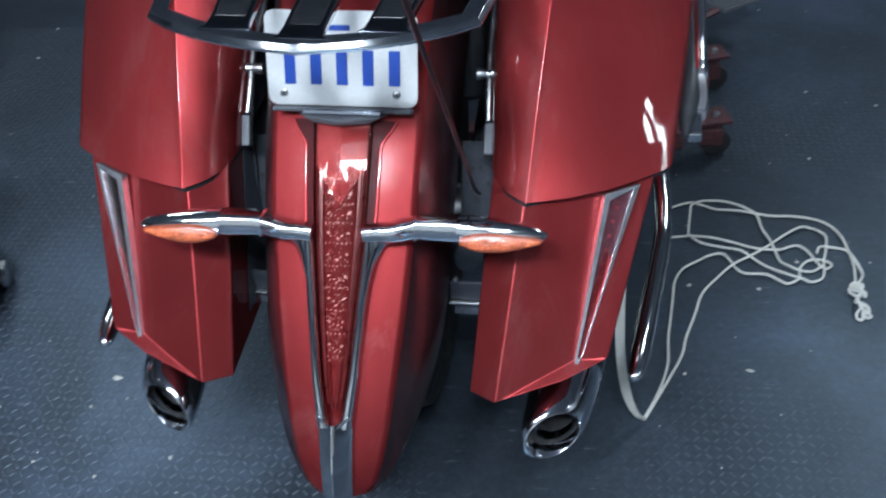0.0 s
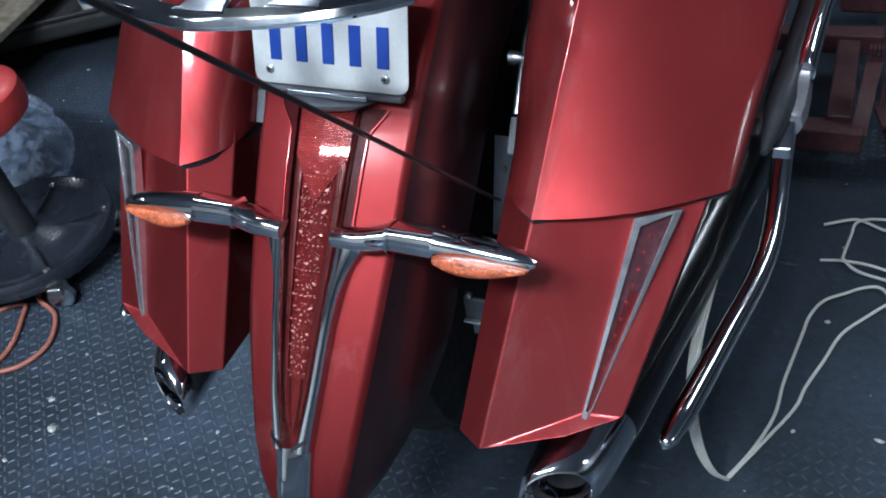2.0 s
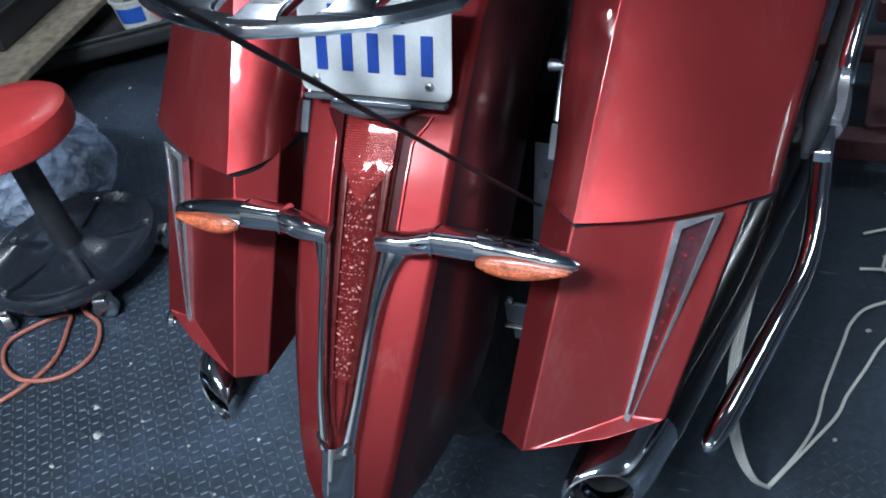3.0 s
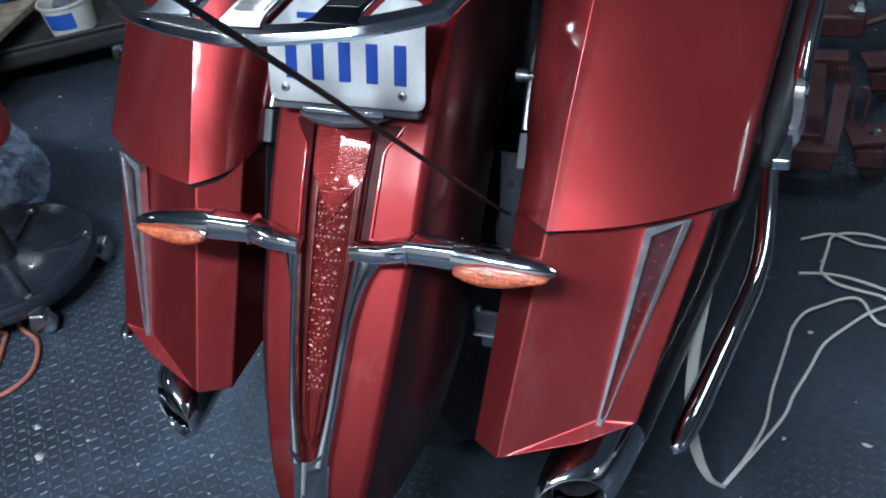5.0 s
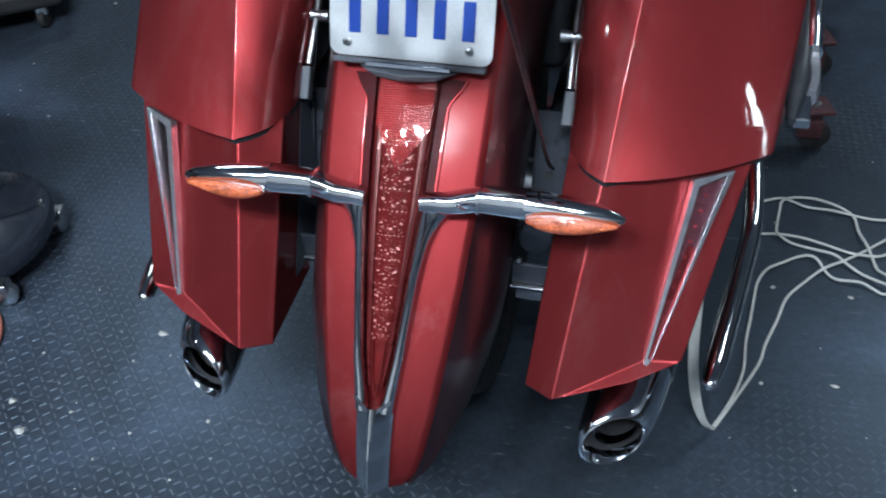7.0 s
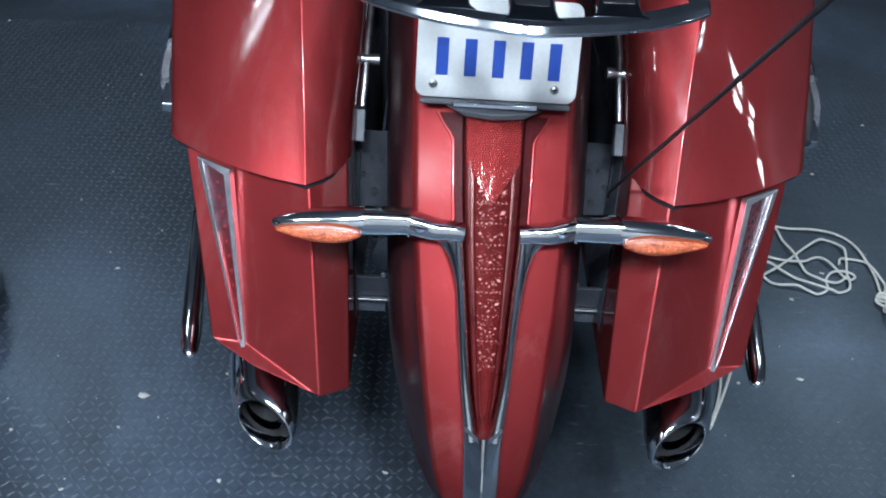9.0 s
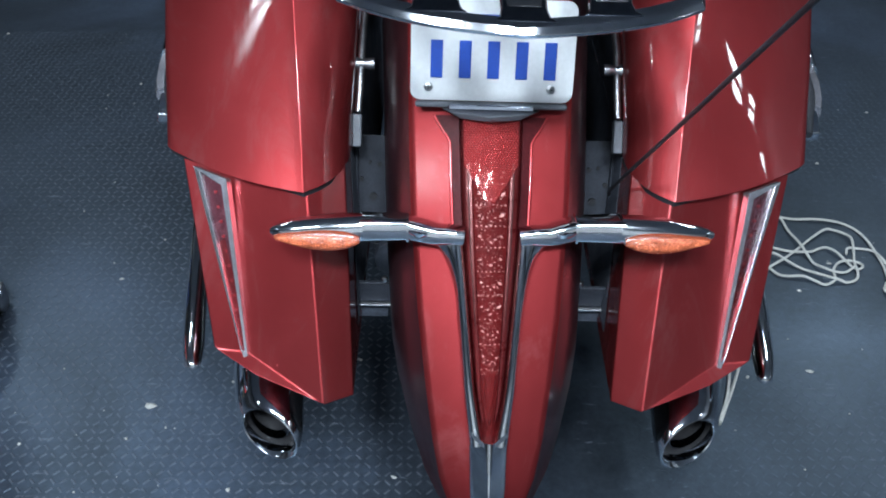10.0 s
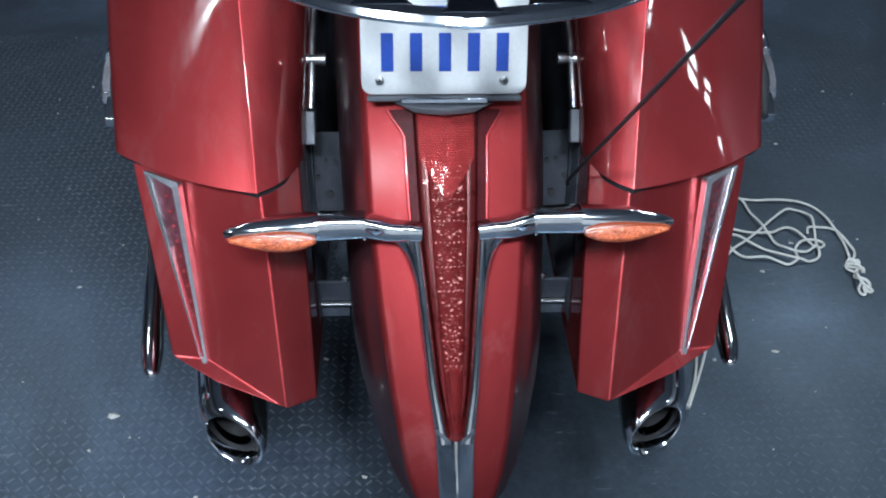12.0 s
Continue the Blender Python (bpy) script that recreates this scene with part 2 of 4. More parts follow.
RED_DARK = plain("dark_red_plastic", (0.10, 0.010, 0.012), 0.30, coat=0.6, vary=0.3)
AMBER = plain("amber_lens", (0.56, 0.12, 0.050), 0.20, coat=0.4, vary=0.9, scale=110, bump=0.8, bump_scale=420)
AMBER_RIM = plain("amber_border", (0.26, 0.050, 0.022), 0.22, coat=0.25, vary=0.25, scale=90, bump=0.3, bump_scale=400)
AMBER_LIGHT = plain("amber_bead", (0.78, 0.36, 0.22), 0.15, coat=0.6, vary=0.2)
MAT = worn_mat("rubber_mat")
ROPE = plain("cotton_rope", (0.60, 0.60, 0.57), 0.85, vary=0.15, scale=60, bump=0.8, bump_scale=500)
CORD = plain("orange_cord", (0.42, 0.14, 0.10), 0.5, vary=0.12, scale=30)
JACK_RED = plain("jack_enamel", (0.074, 0.025, 0.029), 0.55, vary=0.45, scale=12, bump=0.2)
SEAT_RED = plain("seat_vinyl", (0.62, 0.055, 0.055), 0.36, coat=0.3, vary=0.12, scale=10, bump=0.15, bump_scale=300)
STOOL_BLACK = plain("stool_tray_plastic", (0.020, 0.024, 0.034), 0.20, coat=0.4, vary=0.3, scale=8, bump=0.1)
BOARD = plain("bench_board", (0.24, 0.20, 0.15), 0.7, vary=0.55, scale=4, bump=0.4, bump_scale=120)
PAIL = plain("pail_white", (0.62, 0.62, 0.58), 0.45, vary=0.15, scale=12)
LABEL_GREEN = plain("label_green", (0.10, 0.30, 0.16), 0.5, vary=0.15)
LABEL_BLUE = plain("label_blue", (0.02, 0.10, 0.48), 0.5, vary=0.15)
FLAKE = plain("debris", (0.42, 0.42, 0.40), 0.8, vary=0.4, scale=60)
# Unseen walls and ceiling, toned for what the chrome and paint reflect.
WALL = two_tone("wall_paint", (0.035, 0.038, 0.045), (0.55, 0.58, 0.63), 1.15)
WALL_PALE = two_tone("pale_wall_paint", (0.50, 0.50, 0.50), (0.62, 0.63, 0.64), 1.15)
WALL_DARK = two_tone("dark_wall_paint", (0.035, 0.038, 0.045), (0.12, 0.13, 0.15), 1.15)
CEIL = plain("ceiling_board", (0.52, 0.55, 0.60), 0.8, vary=0.15, scale=1.2)
PARCEL = plain("pale_parcel", (0.30, 0.36, 0.46), 0.5, vary=0.35, scale=14)


def bag_film(name):
    """Creased clear polythene: partly see-through, milky, glossy."""
    m, tree, p = shader(name)
    out = tree.nodes["Material Output"]
    p.inputs["Base Color"].default_value, p.inputs["Roughness"].default_value = (0.46, 0.54, 0.68, 1), 0.05
    p.inputs["Specular IOR Level"].default_value = 1.0
    see = node(tree, "ShaderNodeBsdfTransparent", Color=(0.85, 0.89, 0.95, 1))
    co = tree.nodes.new("ShaderNodeTexCoord").outputs["Object"]
    crease = node(tree, "ShaderNodeTexNoise", Scale=9.0, Detail=3.0, Roughness=0.45, Distortion=2.2)
    tree.links.new(co, crease.inputs["Vector"])
    b = node(tree, "ShaderNodeBump", Strength=1.0, Distance=0.03)
    tree.links.new(crease.outputs[0], b.inputs["Height"])
    tree.links.new(b.outputs[0], p.inputs["Normal"])
    mix = tree.nodes.new("ShaderNodeMixShader")
    tree.links.new(ramp(tree, crease.outputs[0], [(0.38, (0.14, 0.14, 0.14)), (0.66, (0.62, 0.62, 0.62))]), mix.inputs[0])
    tree.links.new(see.outputs[0], mix.inputs[1])
    tree.links.new(p.outputs[0], mix.inputs[2])
    tree.links.new(mix.outputs[0], out.inputs[0])
    return m


FILM = bag_film("clear_bag_film")


# ---- mesh helpers ----
def part(name, bm, material, parent=None, label="", smooth=False, bevel=0.0, segments=2, weighted=False):
    bmesh.ops.recalc_face_normals(bm, faces=bm.faces)
    if smooth:
        for e in bm.edges:
            if len(e.link_faces) == 2 and e.calc_face_angle() > 0.75:
                e.smooth = False
    me = bpy.data.meshes.new(name)
    bm.to_mesh(me)
    bm.free()
    me.materials.append(material)
    if smooth or bevel:
        me.polygons.foreach_set("use_smooth", [True] * len(me.polygons))
    ob = new(name, me)
    if parent:
        ob.parent = parent
    if bevel:
        mod = ob.modifiers.new("bevel", "BEVEL")
        mod.width, mod.segments, mod.limit_method, mod.angle_limit, mod.harden_normals = bevel, segments, "ANGLE", radians(18), True
    if weighted:
        mod = ob.modifiers.new("normals", "WEIGHTED_NORMAL")
        mod.weight, mod.keep_sharp = 80, True
    if label:
        ob["label"] = label
    return ob


def thing(name, m, label, category, group="", kind=""):
    ob = new(name)
    ob.matrix_world = m
    return tagged(ob, label, category, group, kind)


def solid(verts, faces):
    bm = bmesh.new()
    vs = [bm.verts.new(v) for v in verts]
    for f in faces:
        bm.faces.new([vs[i] for i in f])
    return bm


def box(cx, cy, cz, sx, sy, sz, m=None):
    bm = bmesh.new()
    bmesh.ops.create_cube(bm, size=1.0)
    bmesh.ops.scale(bm, vec=(sx, sy, sz), verts=bm.verts)
    if m:
        bmesh.ops.transform(bm, matrix=m, verts=bm.verts)
    bmesh.ops.translate(bm, vec=(cx, cy, cz), verts=bm.verts)
    return bm


def join(*parts):
    """Several bmeshes made into one."""
    out = parts[0]
    for b in parts[1:]:
        me = bpy.data.meshes.new("joined")
        b.to_mesh(me)
        b.free()
        out.from_mesh(me)
        bpy.data.meshes.remove(me)
    return out


def loft(rings, cap=True, closed=True):
    bm = bmesh.new()
    rows = [[bm.verts.new(p) for p in ring] for ring in rings]
    n = len(rows[0])
    for a, b in zip(rows, rows[1:]):
        for i in range(n if closed else n - 1):
            j = (i + 1) % n
            bm.faces.new((a[i], a[j], b[j], b[i]))
    if cap and closed:
        bm.faces.new(rows[0][::-1])
        bm.faces.new(rows[-1])
    return bm


def glide(points, steps=8):
    """A smooth line through the points."""
    pts = [Vector(p) for p in points]
    pts = [2 * pts[0] - pts[1], *pts, 2 * pts[-1] - pts[-2]]
    out = []
    for a, b, c, d in zip(pts, pts[1:], pts[2:], pts[3:]):
        for k in range(steps):
            t = k / steps
            out.append(0.5 * (2 * b + (c - a) * t + (2 * a - 5 * b + 4 * c - d) * t * t + (3 * b - a - 3 * c + d) * t ** 3))
    return out + [pts[-2]]


def sweep(line, radius, sides=10, cap=True, flat=1.0, square=1.0):
    """A tube along a line; radius is a number or a function of 0..1."""
    line = [Vector(p) for p in line]
    rings, up = [], Vector((0.13, 0.21, 0.97))
    for i, p in enumerate(line):
        d = (line[min(i + 1, len(line) - 1)] - line[max(i - 1, 0)]).normalized()
        side = d.cross(up)
        if side.length < 1e-4:
            side = d.cross(Vector((1, 0, 0)))
        side.normalize()
        top = side.cross(d)
        up = top
        r = radius(i / (len(line) - 1)) if callable(radius) else radius
        turns = [(math.cos(a), math.sin(a)) for a in [2 * math.pi * k / sides for k in range(sides)]]
        rings.append([p + side * math.copysign(r * abs(u) ** square, u) + top * math.copysign(r * flat * abs(w) ** square, w) for u, w in turns])
    return loft(rings, cap)


def lathe(profile, sides=24, m=None):
    """A turned body: profile of (radius, height) pairs round z."""
    rings = [[(r * math.cos(a), r * math.sin(a), h) for a in [2 * math.pi * k / sides for k in range(sides)]] for r, h in profile]
    bm = loft(rings)
    if m:
        bmesh.ops.transform(bm, matrix=m, verts=bm.verts)
    return bm


def rounded(corners, z, radii, steps=5, bulge=None):
    """A closed ring at height z with each corner of the outline rounded off. bulge: for a side, by how much it swells."""
    out, n = [], len(corners)
    for i, (c, r) in enumerate(zip(corners, radii)):
        c = Vector(c)
        a, b = Vector(corners[i - 1]) - c, Vector(corners[(i + 1) % n]) - c
        back, fore = r if isinstance(r, tuple) else (r, r)
        p, q = c + a.normalized() * min(back, a.length * 0.45), c + b.normalized() * min(fore, b.length * (0.45 if back == fore else 0.94))
        for k in range(steps + 1):
            t = k / steps
            v = p * (1 - t) ** 2 + c * (2 * t * (1 - t)) + q * t * t
            out.append((v.x, v.y, z))
        if bulge and i in bulge:
            e = Vector(corners[(i + 1) % n])
            cut2 = min(radii[(i + 1) % n], b.length * 0.45)
            start, end = q, e - b.normalized() * cut2
            side = Vector((b.y, -b.x)).normalized() * (1 if bulge[i] > 0 else -1)
            for k in range(1, 16):
                t = k / 16
                v = start.lerp(end, t) + side * (abs(bulge[i]) * 4 * t * (1 - t))
                out.append((v.x, v.y, z))
    return out


def eased(ring, first, last, times=5):
    """The ring with its run from first to last smoothed, both ends kept."""
    pts = [Vector(p) for p in ring]
    for _ in range(times):
        pts = [(pts[i - 1] + 2 * p + pts[i + 1]) / 4 if first < i < last else p for i, p in enumerate(pts)]
    return pts


def structure(name, bm, material, label, category):
    return tagged(part(name, bm, material), label, category, kind="structure")


def tread_floor():
    """A rubber mat with a low relief of short ribs, turned to and fro, worn down in patches, under the machine."""
    base = [(-5.2, -4, 0), (6.2, -4, 0), (6.2, 5, 0), (-5.2, 5, 0), (-5.2, -4, -0.1), (6.2, -4, -0.1), (6.2, 5, -0.1), (-5.2, 5, -0.1)]
    faces = [(0, 1, 2, 3), (7, 6, 5, 4), (0, 4, 5, 1), (1, 5, 6, 2), (2, 6, 7, 3), (3, 7, 4, 0)]
    rng = np.random.default_rng(4)
    pitch = 0.0165
    i, j = np.meshgrid(np.arange(int(3.6 / pitch)), np.arange(int(1.95 / pitch)), indexing="ij")
    i, j = i.ravel(), j.ravel()
    x, y = -2.3 + i * pitch, -0.25 + j * pitch
    c = np.full(len(i), math.sqrt(0.5))
    s = np.where((i + j) % 2, c, -c)
    worn = np.array([noise.noise((a * 1.6, b * 1.6, 3.3)) for a, b in zip(x, y)])
    h = 0.0009 * rng.uniform(0.7, 1.1, len(i)) * np.clip(0.90 - 1.3 * worn - 0.85 * np.clip(x + 0.35, 0.0, 1.0), 0.12, 1.0)
    shape = ((-0.0066, -0.0022, 0), (0.0066, -0.0022, 0), (0.0066, 0.0022, 0), (-0.0066, 0.0022, 0), (-0.0050, -0.0010, 1), (0.0050, -0.0010, 1), (0.0050, 0.0010, 1), (-0.0050, 0.0010, 1))
    verts = np.stack([np.stack([x + u * c - v * s, y + u * s + v * c, w * h], -1) for u, v, w in shape], 1).reshape(-1, 3)
    k = 8 + 8 * np.arange(len(i))
    for quad in ((0, 1, 5, 4), (1, 2, 6, 5), (2, 3, 7, 6), (3, 0, 4, 7), (4, 5, 6, 7)):
        faces += np.stack([k + q for q in quad], -1).tolist()
    me = bpy.data.meshes.new("floor")
    me.from_pydata(base + verts.tolist(), [], faces)
    me.materials.append(MAT)
    return tagged(new("floor", me), "dark rubber workshop mat with diamond tread relief", "floor", kind="structure")


tread_floor()
structure("wall_north", box(0.5, 5.1, 1.4, 11.8, 0.2, 2.8), WALL, "unseen dark wall added to close the workshop", "wall")
structure("wall_south", box(0.5, -4.1, 1.4, 11.8, 0.2, 2.8), WALL_PALE, "unseen pale wall added to close the workshop", "wall")
structure("wall_west", box(-5.3, 0.5, 1.4, 0.2, 9.0, 2.8), WALL_DARK, "unseen dark wall added to close the workshop", "wall")
structure("wall_east", box(6.3, 0.5, 1.4, 0.2, 9.0, 2.8), WALL, "unseen dark wall added to close the workshop", "wall")
structure("ceiling", box(0.5, 0.5, 2.86, 11.8, 9.4, 0.12), CEIL, "unseen grey ceiling added to close the workshop", "ceiling")
for x, y, rz, watts, long, wide in LAMPS:
    lamp = thing("ceiling_light", pose(x, y, 2.74, 0, 0, rz), "white twin-tube fluorescent batten on the ceiling", "ceiling light", "ceiling lights")
    part("housing", box(0, 0, 0.025, long + 0.06, 0.10, 0.06), PAIL, lamp, bevel=0.006)
    for end in (-1, 1):
        part("lamp_holder", box(end * (long / 2 + 0.02), 0, -0.045, 0.024, 0.28, 0.09), PAIL, lamp, bevel=0.004)


# ---- the motorcycle ----
bike = thing("motorcycle", pose(-0.013, 0, 0, 0, 1.8, 0), "dark metallic red touring motorcycle with hard saddlebags, seen from behind", "motorcycle")

# rear wheel, on the floor under the fender
wheel = part("rear_wheel", lathe([(0.10, -0.06), (0.20, -0.055), (0.205, 0.0), (0.20, 0.055), (0.10, 0.06)], 32, pose(0, 0.36, 0.335, 0, 90, 0)), BLACK, bike, smooth=True)
part("tyre", lathe([(0.20, -0.07), (0.27, -0.088), (0.315, -0.075), (0.333, -0.03), (0.335, 0.0), (0.333, 0.03), (0.315, 0.075), (0.27, 0.088), (0.20, 0.07)], 48,
                   pose(0, 0.36, 0.335, 0, 90, 0)), RUBBER, wheel, smooth=True)
part("hub", lathe([(0.035, -0.13), (0.04, -0.12), (0.04, 0.12), (0.035, 0.13)], 20, pose(0, 0.36, 0.335, 0, 90, 0)), STEEL, wheel, smooth=True)

# fender: stations of (y, z, half width) down the tail
SPINE = [(0.62, 0.700, 0.098), (0.52, 0.765, 0.098), (0.40, 0.800, 0.096), (0.28, 0.785, 0.094), (0.19, 0.735, 0.091), (0.104, 0.655, 0.088), (0.055, 0.604, 0.086),
         (0.01, 0.552, 0.083), (-0.04, 0.493, 0.079), (-0.09, 0.428, 0.072), (-0.125, 0.378, 0.064), (-0.148, 0.338, 0.056), (-0.160, 0.308, 0.047), (-0.165, 0.292, 0.036)]


def between(k, k0, v0, k1, v1):
    return v0 + (v1 - v0) * min(max((k - k0) / (k1 - k0), 0), 1)


def tail_frame(k):
    """Middle, outward normal and half width of the fender at station k, which may lie between two stations."""
    i = min(int(k), len(SPINE) - 2)
    f = k - i
    a, b = SPINE[i], SPINE[i + 1]
    p = Vector((0, a[0] + (b[0] - a[0]) * f, a[1] + (b[1] - a[1]) * f))
    p.x = (0.52 - p.z) * 0.022
    lo, hi = SPINE[max(i - 1, 0)], SPINE[min(i + 2, len(SPINE) - 1)]
    d = (Vector((0, b[0] - lo[0], b[1] - lo[1])) * (1 - f) + Vector((0, hi[0] - a[0], hi[1] - a[1])) * f).normalized()
    return p, Vector((0, d.z, -d.y)), a[2] + (b[2] - a[2]) * f


def on_tail(k, u, proud=0.0):
    p, n, half = tail_frame(k)
    drop = 0.0145 * abs(u) / half if half else 0
    return p + Vector((u, 0, 0)) + n * (proud - drop)


def fender_ring(k, shrink=0.0):
    p, n, h = tail_frame(k)
    slim = between(k, 6.5, 0.0, 9.0, 0.0055)
    h -= shrink + slim
    deep = 0.13 if k < 8 else 0.13 - 0.019 * (k - 8)
    g = 1.0 if k < 8.5 else max(0.12, 1 - 0.2 * (k - 8.5))
    far, part_way = 0.036 * g + slim, 0.030 * g + slim
    shape = [(-h - far, deep), (-h - part_way, deep * 0.6), (-h - 0.014 * g - slim * 0.7, min(0.038, deep * 0.5)), (-h - 0.003, 0.021), (-h, 0.0160), (-h + 0.005, 0.0134), (-h * 0.5, 0.0070), (0, 0.0),
             (h * 0.5, 0.0070), (h - 0.005, 0.0134), (h, 0.0160), (h + 0.003, 0.021), (h + 0.014 * g + slim * 0.7, min(0.038, deep * 0.5)), (h + part_way, deep * 0.6), (h + far, deep)]
    return [p + Vector((u, 0, 0)) - n * (w + shrink) for u, w in shape]


steps = [k * 0.5 for k in range(2 * len(SPINE) - 1)]
outer, inner = [fender_ring(k) for k in steps], [fender_ring(k, 0.004) for k in steps]
fender = part("rear_fender", loft([o[3:12] + i[3:12][::-1] for o, i in zip(outer, inner)]), RED_DIMMED, bike, smooth=True, weighted=True)
# The skirts are the fender's red too; their shade is painted near-black.
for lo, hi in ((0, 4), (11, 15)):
    part("fender_skirt", loft([o[lo:hi] + i[lo:hi][::-1] for o, i in zip(outer, inner)]), RED_SHADED, fender, "side skirt of the red fender, its shade painted in dark maroon", smooth=True)


def strip_on_tail(inner_edge, outer_edge, stations, proud, thick, crown=0.0):
    """A strip that follows the fender between two edges, each a function of the station."""
    rings = []
    for k in stations:
        a, b = inner_edge(k), outer_edge(k)
        m, h = (a + b) / 2, (b - a) / 2
        top = [on_tail(k, m - h * math.cos(q), proud * 0.8 + (proud * 0.2 + crown) * math.sin(q)) for q in [math.pi * i / 8 for i in range(9)]]
        rings.append([on_tail(k, a, proud - thick), *top, on_tail(k, b, proud - thick)])
    return loft(rings)


def along(k, rows):
    """The value at station k of rows of (station, value)."""
    for (k0, v0), (k1, v1) in zip(rows, rows[1:]):
        if k <= k1:
            break
    return between(k, k0, v0, k1, v1)


def lamp_half(k):
    return along(k, ((5.0, 0.0345), (6.2, 0.0318), (7.0, 0.0290), (8.2, 0.0205), (9.0, 0.0145), (9.9, 0.0050)))


def trim_edge(k):
    return along(k, ((6.8, 0.0440), (7.3, 0.0400), (8.2, 0.0340), (9.3, 0.0262), (9.98, 0.0215)))


TIP = 9.98
stations = [5.0 + 0.2 * i for i in range(25)]


def recess(k):
    return lamp_half(k) + 0.010 + max(0.0, 5.32 - k) * 0.045


tail_lamp = part("tail_lamp", strip_on_tail(lambda k: -recess(k), recess, [4.95 + 0.1 * i for i in range(50)], 0.0015, 0.012), CHANNEL, bike, "long red tail lamp set in the fender", smooth=True)
# the reflex reflector comes down to a point in the middle, under the ridge of the lens
plate = loft([[on_tail(5.0, u, 0.0015), on_tail(5.0, u, 0.0065), *[on_tail(5.0 + (1.42 - abs(u) * 22 - 0.0) * q, u * (1 - 0.06 * q), 0.0065) for q in (0.3, 0.6, 1.0)], on_tail(6.42 - abs(u) * 22, u * 0.94, 0.0015)]
              for u in [-0.0315 + 0.0045 * i for i in range(15)]])
reflector = part("reflector", plate, RED_CORE, tail_lamp, "red reflex reflector")
# Plate darker than the prisms: shade between them is put into the colour.
prisms = bmesh.new()
for i in range(37):
    for j in range(-10, 11):
        u, k = (j + 0.5 * (i % 2)) * 0.0032, 5.03 + i * 0.037
        if abs(u) > 0.0295 or k > 6.36 - abs(u) * 22:
            continue
        ring = [prisms.verts.new(on_tail(k + 0.020 * math.sin(a), u + 0.0014 * math.cos(a), 0.0064)) for a in [math.tau * q / 6 for q in range(6)]]
        peak = prisms.verts.new(on_tail(k, u, 0.0082))
        for q in range(6):
            prisms.faces.new((ring[q], ring[(q + 1) % 6], peak))
part("prism_field", prisms, RED_PRISM, reflector)
part("lamp_tray", strip_on_tail(lambda k: -lamp_half(k) * 0.60, lambda k: lamp_half(k) * 0.60, [5.68 + 0.1 * i for i in range(39)], 0.0045, 0.004), TRAY, tail_lamp, smooth=True)
cell_rng = random.Random(7)


def bead(k, u, r, proud=0.0060):
    """A small cut prism; drawn pale, its glint is in the colour."""
    tilt = Matrix.LocRotScale(on_tail(k, u, proud), Euler([cell_rng.uniform(-0.6, 0.6) for _ in range(3)]), (cell_rng.uniform(0.9, 1.9), 1.0, cell_rng.uniform(0.55, 1.0)))
    return solid([tilt @ (Vector(d) * r) for d in ((1, 0, 0), (-1, 0, 0), (0, 1, 0), (0, -1, 0), (0, 0, 1), (0, 0, -1))],
                 [(0, 2, 4), (2, 1, 4), (1, 3, 4), (3, 0, 4), (2, 0, 5), (1, 2, 5), (3, 1, 5), (0, 3, 5)])


# nine modules down the lamp: two domes and a small one, a bent rib, and a comb of bright teeth
for i in range(9):
    k = 5.84 + i * 0.335
    w = lamp_half(k) * 0.50
    for u, dk, r in ((-w * 0.80, 0.0, 0.0021), (w * 0.80, 0.0, 0.0021), (-w * 0.62, 0.06, 0.0010), (-w * 0.25, 0.03, 0.0011), (w * 0.30, 0.045, 0.0012), (w * 0.66, 0.075, 0.0010), (0.0, 0.09, 0.0016)):
        part("led_cell", bead(k + dk + cell_rng.uniform(-0.01, 0.01), u, r * (0.55 + 0.45 * w / 0.017) * cell_rng.uniform(0.8, 1.15)), PALE_GLINT, tail_lamp)
    teeth = max(4, round(w / 0.0021))
    for q in range(teeth):
        part("comb_tooth", bead(k + 0.17 + cell_rng.uniform(-0.008, 0.008), w * (2 * q / (teeth - 1) - 1), 0.00095 * cell_rng.uniform(0.7, 1.3)), PALE_GLINT, tail_lamp)
    part("cell_rib", strip_on_tail(lambda q: -w * 1.1, lambda q: w * 1.1, [k + 0.185, k + 0.205], 0.0060, 0.003), RED_LIGHT, tail_lamp)
    for sd in (-1, 1):
        rib = loft([[on_tail(k + 0.13 - 0.05 * t + dk, sd * w * 0.9 * t, h) for dk, h in ((-0.006, 0.004), (-0.005, 0.0068), (0.005, 0.0068), (0.006, 0.004))] for t in (0.0, 0.5, 1.0)])
        part("bent_rib", rib, RED_LIGHT, tail_lamp)
# Random pale specks: glints of the lamp painted as colour.
glints = bmesh.new()
for i in range(330):
    k = 5.75 + 3.0 * cell_rng.random()
    spot = on_tail(k, lamp_half(k) * cell_rng.uniform(-0.52, 0.52), 0.0056)
    r = cell_rng.choice((0.0004, 0.0005, 0.0007))
    tip = [glints.verts.new(spot + Vector(d) * r) for d in ((1, 0, 0), (-1, 0, 0), (0, 1, 0), (0, -1, 0), (0, 0, 1.2), (0, 0, -1.2))]
    for f in ((0, 2, 4), (2, 1, 4), (1, 3, 4), (3, 0, 4), (2, 0, 5), (1, 2, 5), (3, 1, 5), (0, 3, 5)):
        glints.faces.new([tip[q] for q in f])
part("lamp_glints", glints, PALE_GLINT, tail_lamp)
